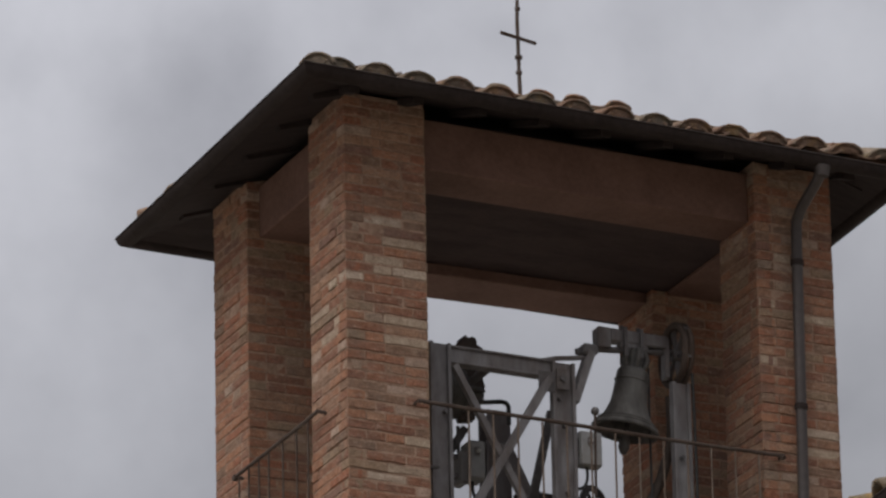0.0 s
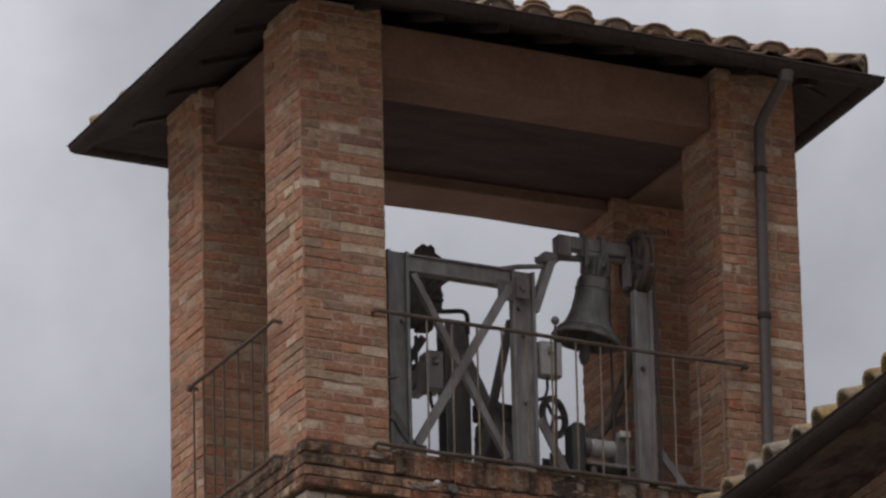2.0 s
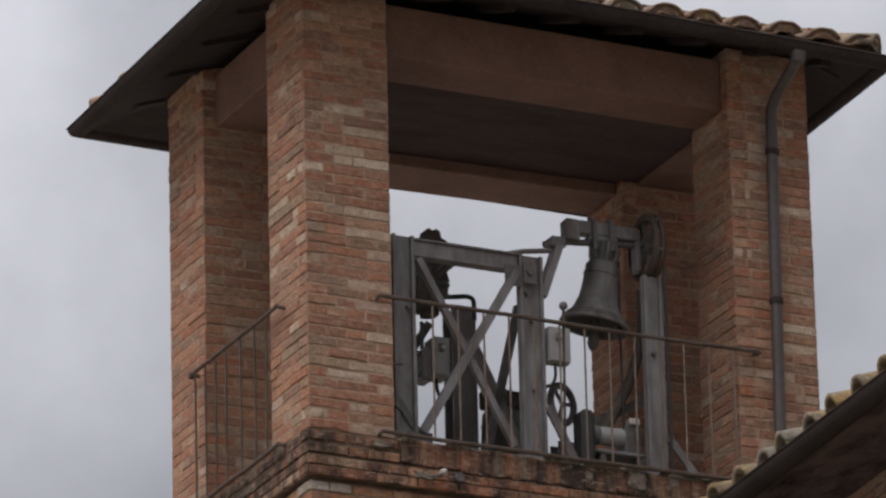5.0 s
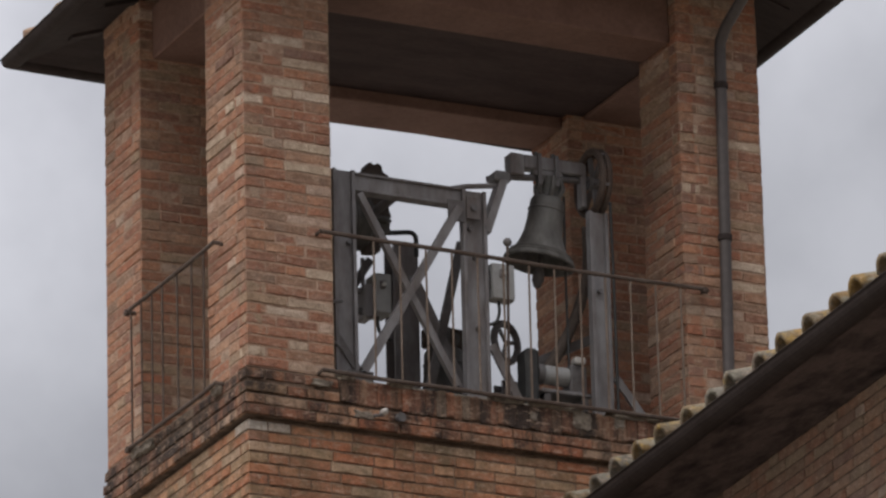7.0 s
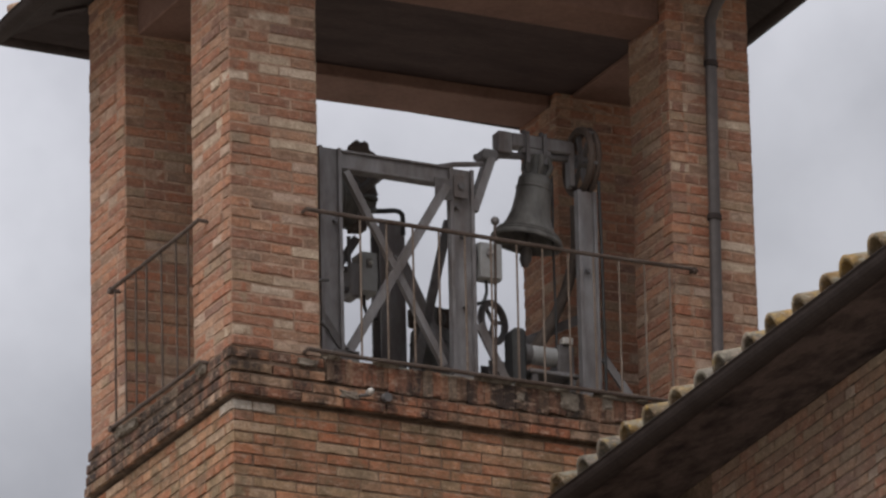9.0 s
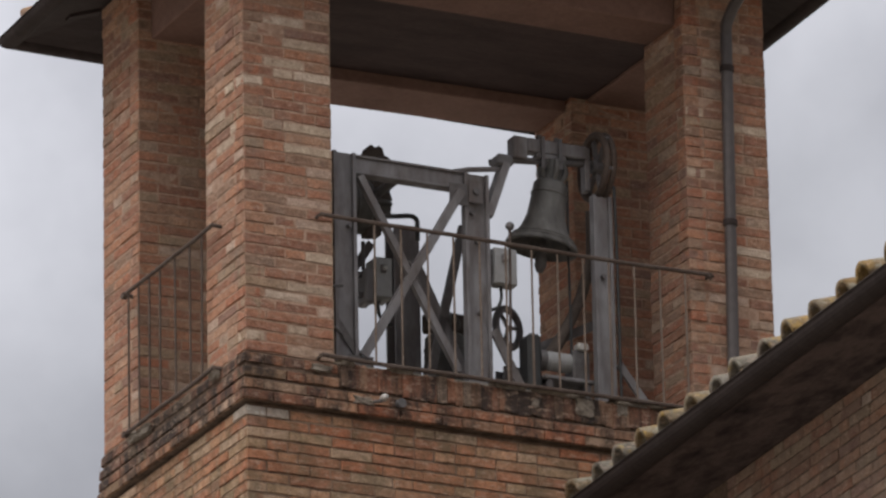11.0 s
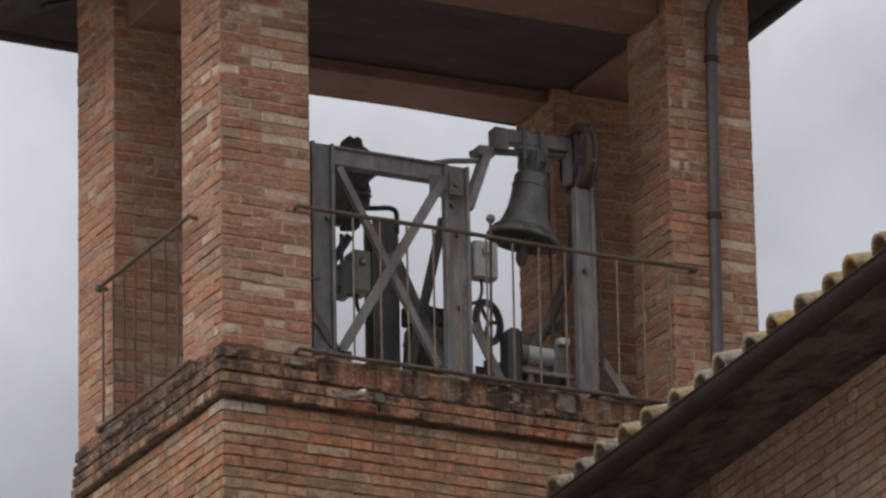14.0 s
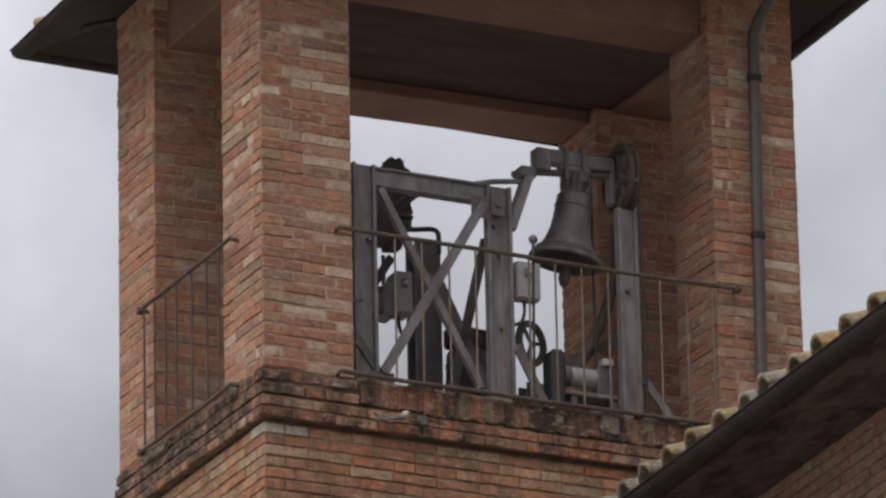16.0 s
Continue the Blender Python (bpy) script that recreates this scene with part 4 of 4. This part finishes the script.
# ---- bricks, each a piece of its own ----
def brick_mesh(length, height, depth, material, seed):
    """A brick with a worn, slightly uneven face towards -y."""
    r = random.Random(seed)
    a, b, ch = length / 2, height / 2, 0.005
    rim = [(-a, -b), (-a / 3, -b), (a / 3, -b), (a, -b), (a, b), (a / 3, b), (-a / 3, b), (-a, b)]
    wear = [(r.uniform(-0.003, 0.003), r.uniform(-0.0045, 0.003)) for _ in rim]
    vs = []
    for y, k in ((depth, 0.0), (ch, 0.0), (0.0, ch)):
        for (x, z), (dx, dz) in zip(rim, wear):
            vs.append((x - math.copysign(k if abs(x) > a / 2 else 0, x) + dx, y + r.uniform(0, 0.0025), z - math.copysign(k - dz, z) + r.uniform(-0.001, 0.001)))
    fs = [tuple(range(8))] + [(i + o, i + o + 8, (i + 1) % 8 + o + 8, (i + 1) % 8 + o) for o in (0, 8) for i in range(8)] + [tuple(range(23, 15, -1))]
    me = bpy.data.meshes.new("brick")
    me.from_pydata(vs, [], [f[::-1] for f in fs])
    me.materials.append(material)
    return me


HB = COURSE - 0.007
SETS = {m.name: ([brick_mesh(0.277, HB, 0.10, m, s) for s in range(5)], [brick_mesh(0.133, HB, 0.10, m, 20 + s) for s in range(5)]) for m in (M_BRICK, M_BRICK_NAVE, M_BRICK_LEDGE, M_BRICK_SHAFT, M_BRICK_LIME, M_BRICK_PALE, M_BRICK_SOOT)}
TURN = {"f": 0, "l": -90, "r": 90, "b": 180}
rb = random.Random(11)
# where single pale bricks stand in the front pillars: along the wall, height
PALE = [(0.27, 1.09), (0.47, 1.08), (0.22, 0.91), (0.28, 0.88), (0.07, 0.8), (0.28, 0.54), (0.49, 0.52), (0.42, 0.39), (0.19, 1.2), (0.53, 0.89), (0.07, -0.8), (0.32, -0.7), (3.14, 1.42), (3.08, 1.07), (3.08, 0.65), (3.49, 0.99), (3.54, 0.24), (3.52, 0.1), (0.5, -0.26), (0.43, -0.46), (0.27, -0.53), (0.07, -0.8)]
# and in the side face of the front pillar
PALE_SIDE = [(0.16, 0.8), (0.27, 1.19), (0.32, 0.47), (0.2, 0.55), (0.44, 0.7)]


def brick_at(parent, face, s, length, z, plane, material, height=HB, proud=0.0, bent=True):
    """A brick on a face: s is the middle along the wall, plane the wall's place."""
    if material is M_BRICK and face == "f" and abs(plane) < 0.01 and any(abs(s - px) < length / 2 and abs(z - pz) < COURSE / 2 for px, pz in PALE):
        material = M_BRICK_PALE
    if material is M_BRICK and face == "l" and abs(plane) < 0.01 and s < 0.6 and any(abs(s - py) < length / 2 and abs(z - pz) < COURSE / 2 for py, pz in PALE_SIDE):
        material = M_BRICK_PALE
    longs, shorts = SETS[material.name]
    mesh, own = (rb.choice(longs), 0.277) if length > 0.19 else (rb.choice(shorts), 0.133)
    push = proud + rb.choice((-0.003, -0.002, -0.0015, -0.001, 0.0, 0.001, 0.002, 0.006 if face == 'l' else 0.003)) + rb.uniform(-0.001, 0.001)
    if face in "fb":
        x, y = s, plane + (-push if face == "f" else push)
    else:
        x, y = plane + (-push if face == "l" else push), s
    skew = (math.degrees(math.atan(SKEW * (B - y) / B)) if face in "fb" else 0) if bent else -3.6
    place = wp(x, y, z) if bent else npos(x, y, z)
    m = Matrix.Translation(place) @ pose(0, 0, 0, rb.uniform(-0.6, 0.6), 0, TURN[face] + skew + rb.uniform(-0.5, 0.5)) @ Matrix.Diagonal((length / own, 1, height / HB, 1))
    piece("brick", mesh, parent, m)


def lay_course(parent, face, a, b, z, plane, material, k, proud=0.0, bent=True):
    """One course of stretchers and headers from a to b."""
    s = a
    first = True
    while s < b - 0.02:
        length = 0.133 if (first and k % 2) or rb.random() < 0.33 else 0.277
        if first and not k % 2 and rb.random() < 0.3:
            length = 0.2
        if b - s - length < 0.09:
            length = b - s
        if length > 0.33:
            length = 0.2
        brick_at(parent, face, s + length / 2, length - 0.007, z, plane, material, proud=proud, bent=bent)
        s += length
        first = False


for p, (_, x0, y0, wx, wy, seen) in zip(pillars, pillar_plan):
    n = int((TOP + 0.115 - BASE) / COURSE)
    for k in range(n):
        z = BASE + (k + 0.5) * COURSE
        lay_course(p, "f", x0, x0 + wx, z, y0, M_BRICK, k)
        if "l" in seen:
            lay_course(p, "l", y0 + 0.006, y0 + wy, z, x0, M_BRICK, k + 1)
    # the two sides turned away share one mesh
    bm = bmesh.new()
    for k in range(n):
        z = BASE + (k + 0.5) * COURSE
        for i in range(2):
            h = wy / 2
            box(bm, x0 + wx - 0.02, x0 + wx + rb.uniform(-0.002, 0.003), y0 + i * h + 0.005, y0 + (i + 1) * h - 0.005, z - HB / 2, z + HB / 2)
            h = wx / 2
            box(bm, x0 + i * h + 0.005, x0 + (i + 1) * h - 0.005, y0 + wy - 0.02, y0 + wy + rb.uniform(-0.002, 0.003), z - HB / 2, z + HB / 2)
            if "l" not in seen:
                box(bm, x0 - rb.uniform(-0.002, 0.003), x0 + 0.02, y0 + i * wy / 2 + 0.005, y0 + (i + 1) * wy / 2 - 0.005, z - HB / 2, z + HB / 2)
    tagged(part("brick_facing", bm, M_BRICK, p), kind="stuff")

# ledge: two projecting courses, then upright bricks between the pillars and flat courses under them
for k in range(2):
    z = BAND_LO + (k + 0.5) * 0.068
    out = 0.038 if k == 0 else 0.028
    lay_course(band, "f", -out, W + out, z, -out, M_BRICK_LEDGE, k)
    lay_course(band, "l", -out + 0.005, B + out, z, -out, M_BRICK_SOOT if k else M_BRICK_LEDGE, k + 1)
for k in range(2):
    z = -1.054 + (k + 0.5) * 0.086
    step = 0.024 if k == 0 else 0.012
    for a, b in ((-0.022, PW + 0.02), (W - PW - 0.02, W + 0.022)):
        lay_course(band, "f", a, b, z, -step, M_BRICK_LEDGE, k)
    lay_course(band, "l", -0.012, B + 0.022, z, -step, M_BRICK_SOOT, k + 1)
s = PW + 0.025
while s < W - PW - 0.06:
    w = rb.uniform(0.048, 0.088)
    brick_at(band, "f", s + w / 2, w - 0.001, -0.966 + rb.uniform(-0.012, 0.008), -0.024, M_BRICK_SOOT, height=rb.uniform(0.15, 0.178), proud=rb.uniform(-0.006, 0.010))
    s += w - 0.002
for k, (x, w) in enumerate(((0.60, 0.10), (0.93, 0.16), (1.62, 0.22), (1.90, 0.34), (2.42, 0.34), (2.80, 0.18))):
    part("cap_patch", lump(x, x + w, -0.040, 0.04, BASE - 0.022, BASE + 0.020, k), M_REPAIR, band, "grey mortar cap")
for k, (x0, x1, z0, z1) in enumerate(((2.17, 2.30, -1.00, -0.89), (1.88, 1.93, -0.99, -0.94), (2.46, 2.53, -0.97, -0.90), (0.68, 0.82, -1.125, -1.075), (0.42, 0.55, -0.955, -0.915))):
    part("mortar_patch", lump(x0, x1, -0.036, -0.004, z0, z1, 20 + k), M_REPAIR, band, "patch of grey repair mortar")
for k, (y0, y1, z0, z1) in enumerate(((1.40, 1.62, -0.965, -0.905), (1.62, 1.76, -0.955, -0.895), (0.36, 0.47, -0.945, -0.885))):
    part("mortar_patch", lump(-0.040, 0.0, y0, y1, z0, z1, 30 + k), M_REPAIR, band, "patch of grey repair mortar")

# shaft below the ledge
for k in range(17):
    z = BAND_LO - (k + 0.5) * COURSE - 0.018
    lime = k == 0
    if lime:
        lay_course(shaft, "f", 0.0, 0.28, z, 0.0, M_BRICK_LIME, 1)
        lay_course(shaft, "f", 0.285, W, z, 0.0, M_BRICK_SHAFT, k)
    else:
        lay_course(shaft, "f", 0.0, W if k < 10 else 2.4, z, 0.0, M_BRICK_SHAFT, k)
shaft_side = part("shaft_side", boxes((0.013, 0.03, 0.02, B - 0.02, -3.2, BAND_LO - 0.03)), M_MORTAR_BROWN, tower, "side of the brick shaft")
for k in range(13):
    z = BAND_LO - (k + 0.5) * COURSE - 0.018
    if k == 0:
        lay_course(shaft_side, "l", 0.006, 0.2, z, 0.0, M_BRICK_LIME, 1)
    lay_course(shaft_side, "l", 0.206 if k == 0 else 0.006, B, z, 0.0, M_BRICK_SHAFT, k + 1)

# church wall under its eaves
for k in range(13):
    z = NZ - 0.02 - (k + 0.5) * 0.068
    lay_course(nave_wall, "l", -6.2, -1.2, z, NX + OV, M_BRICK_NAVE, k, bent=False)
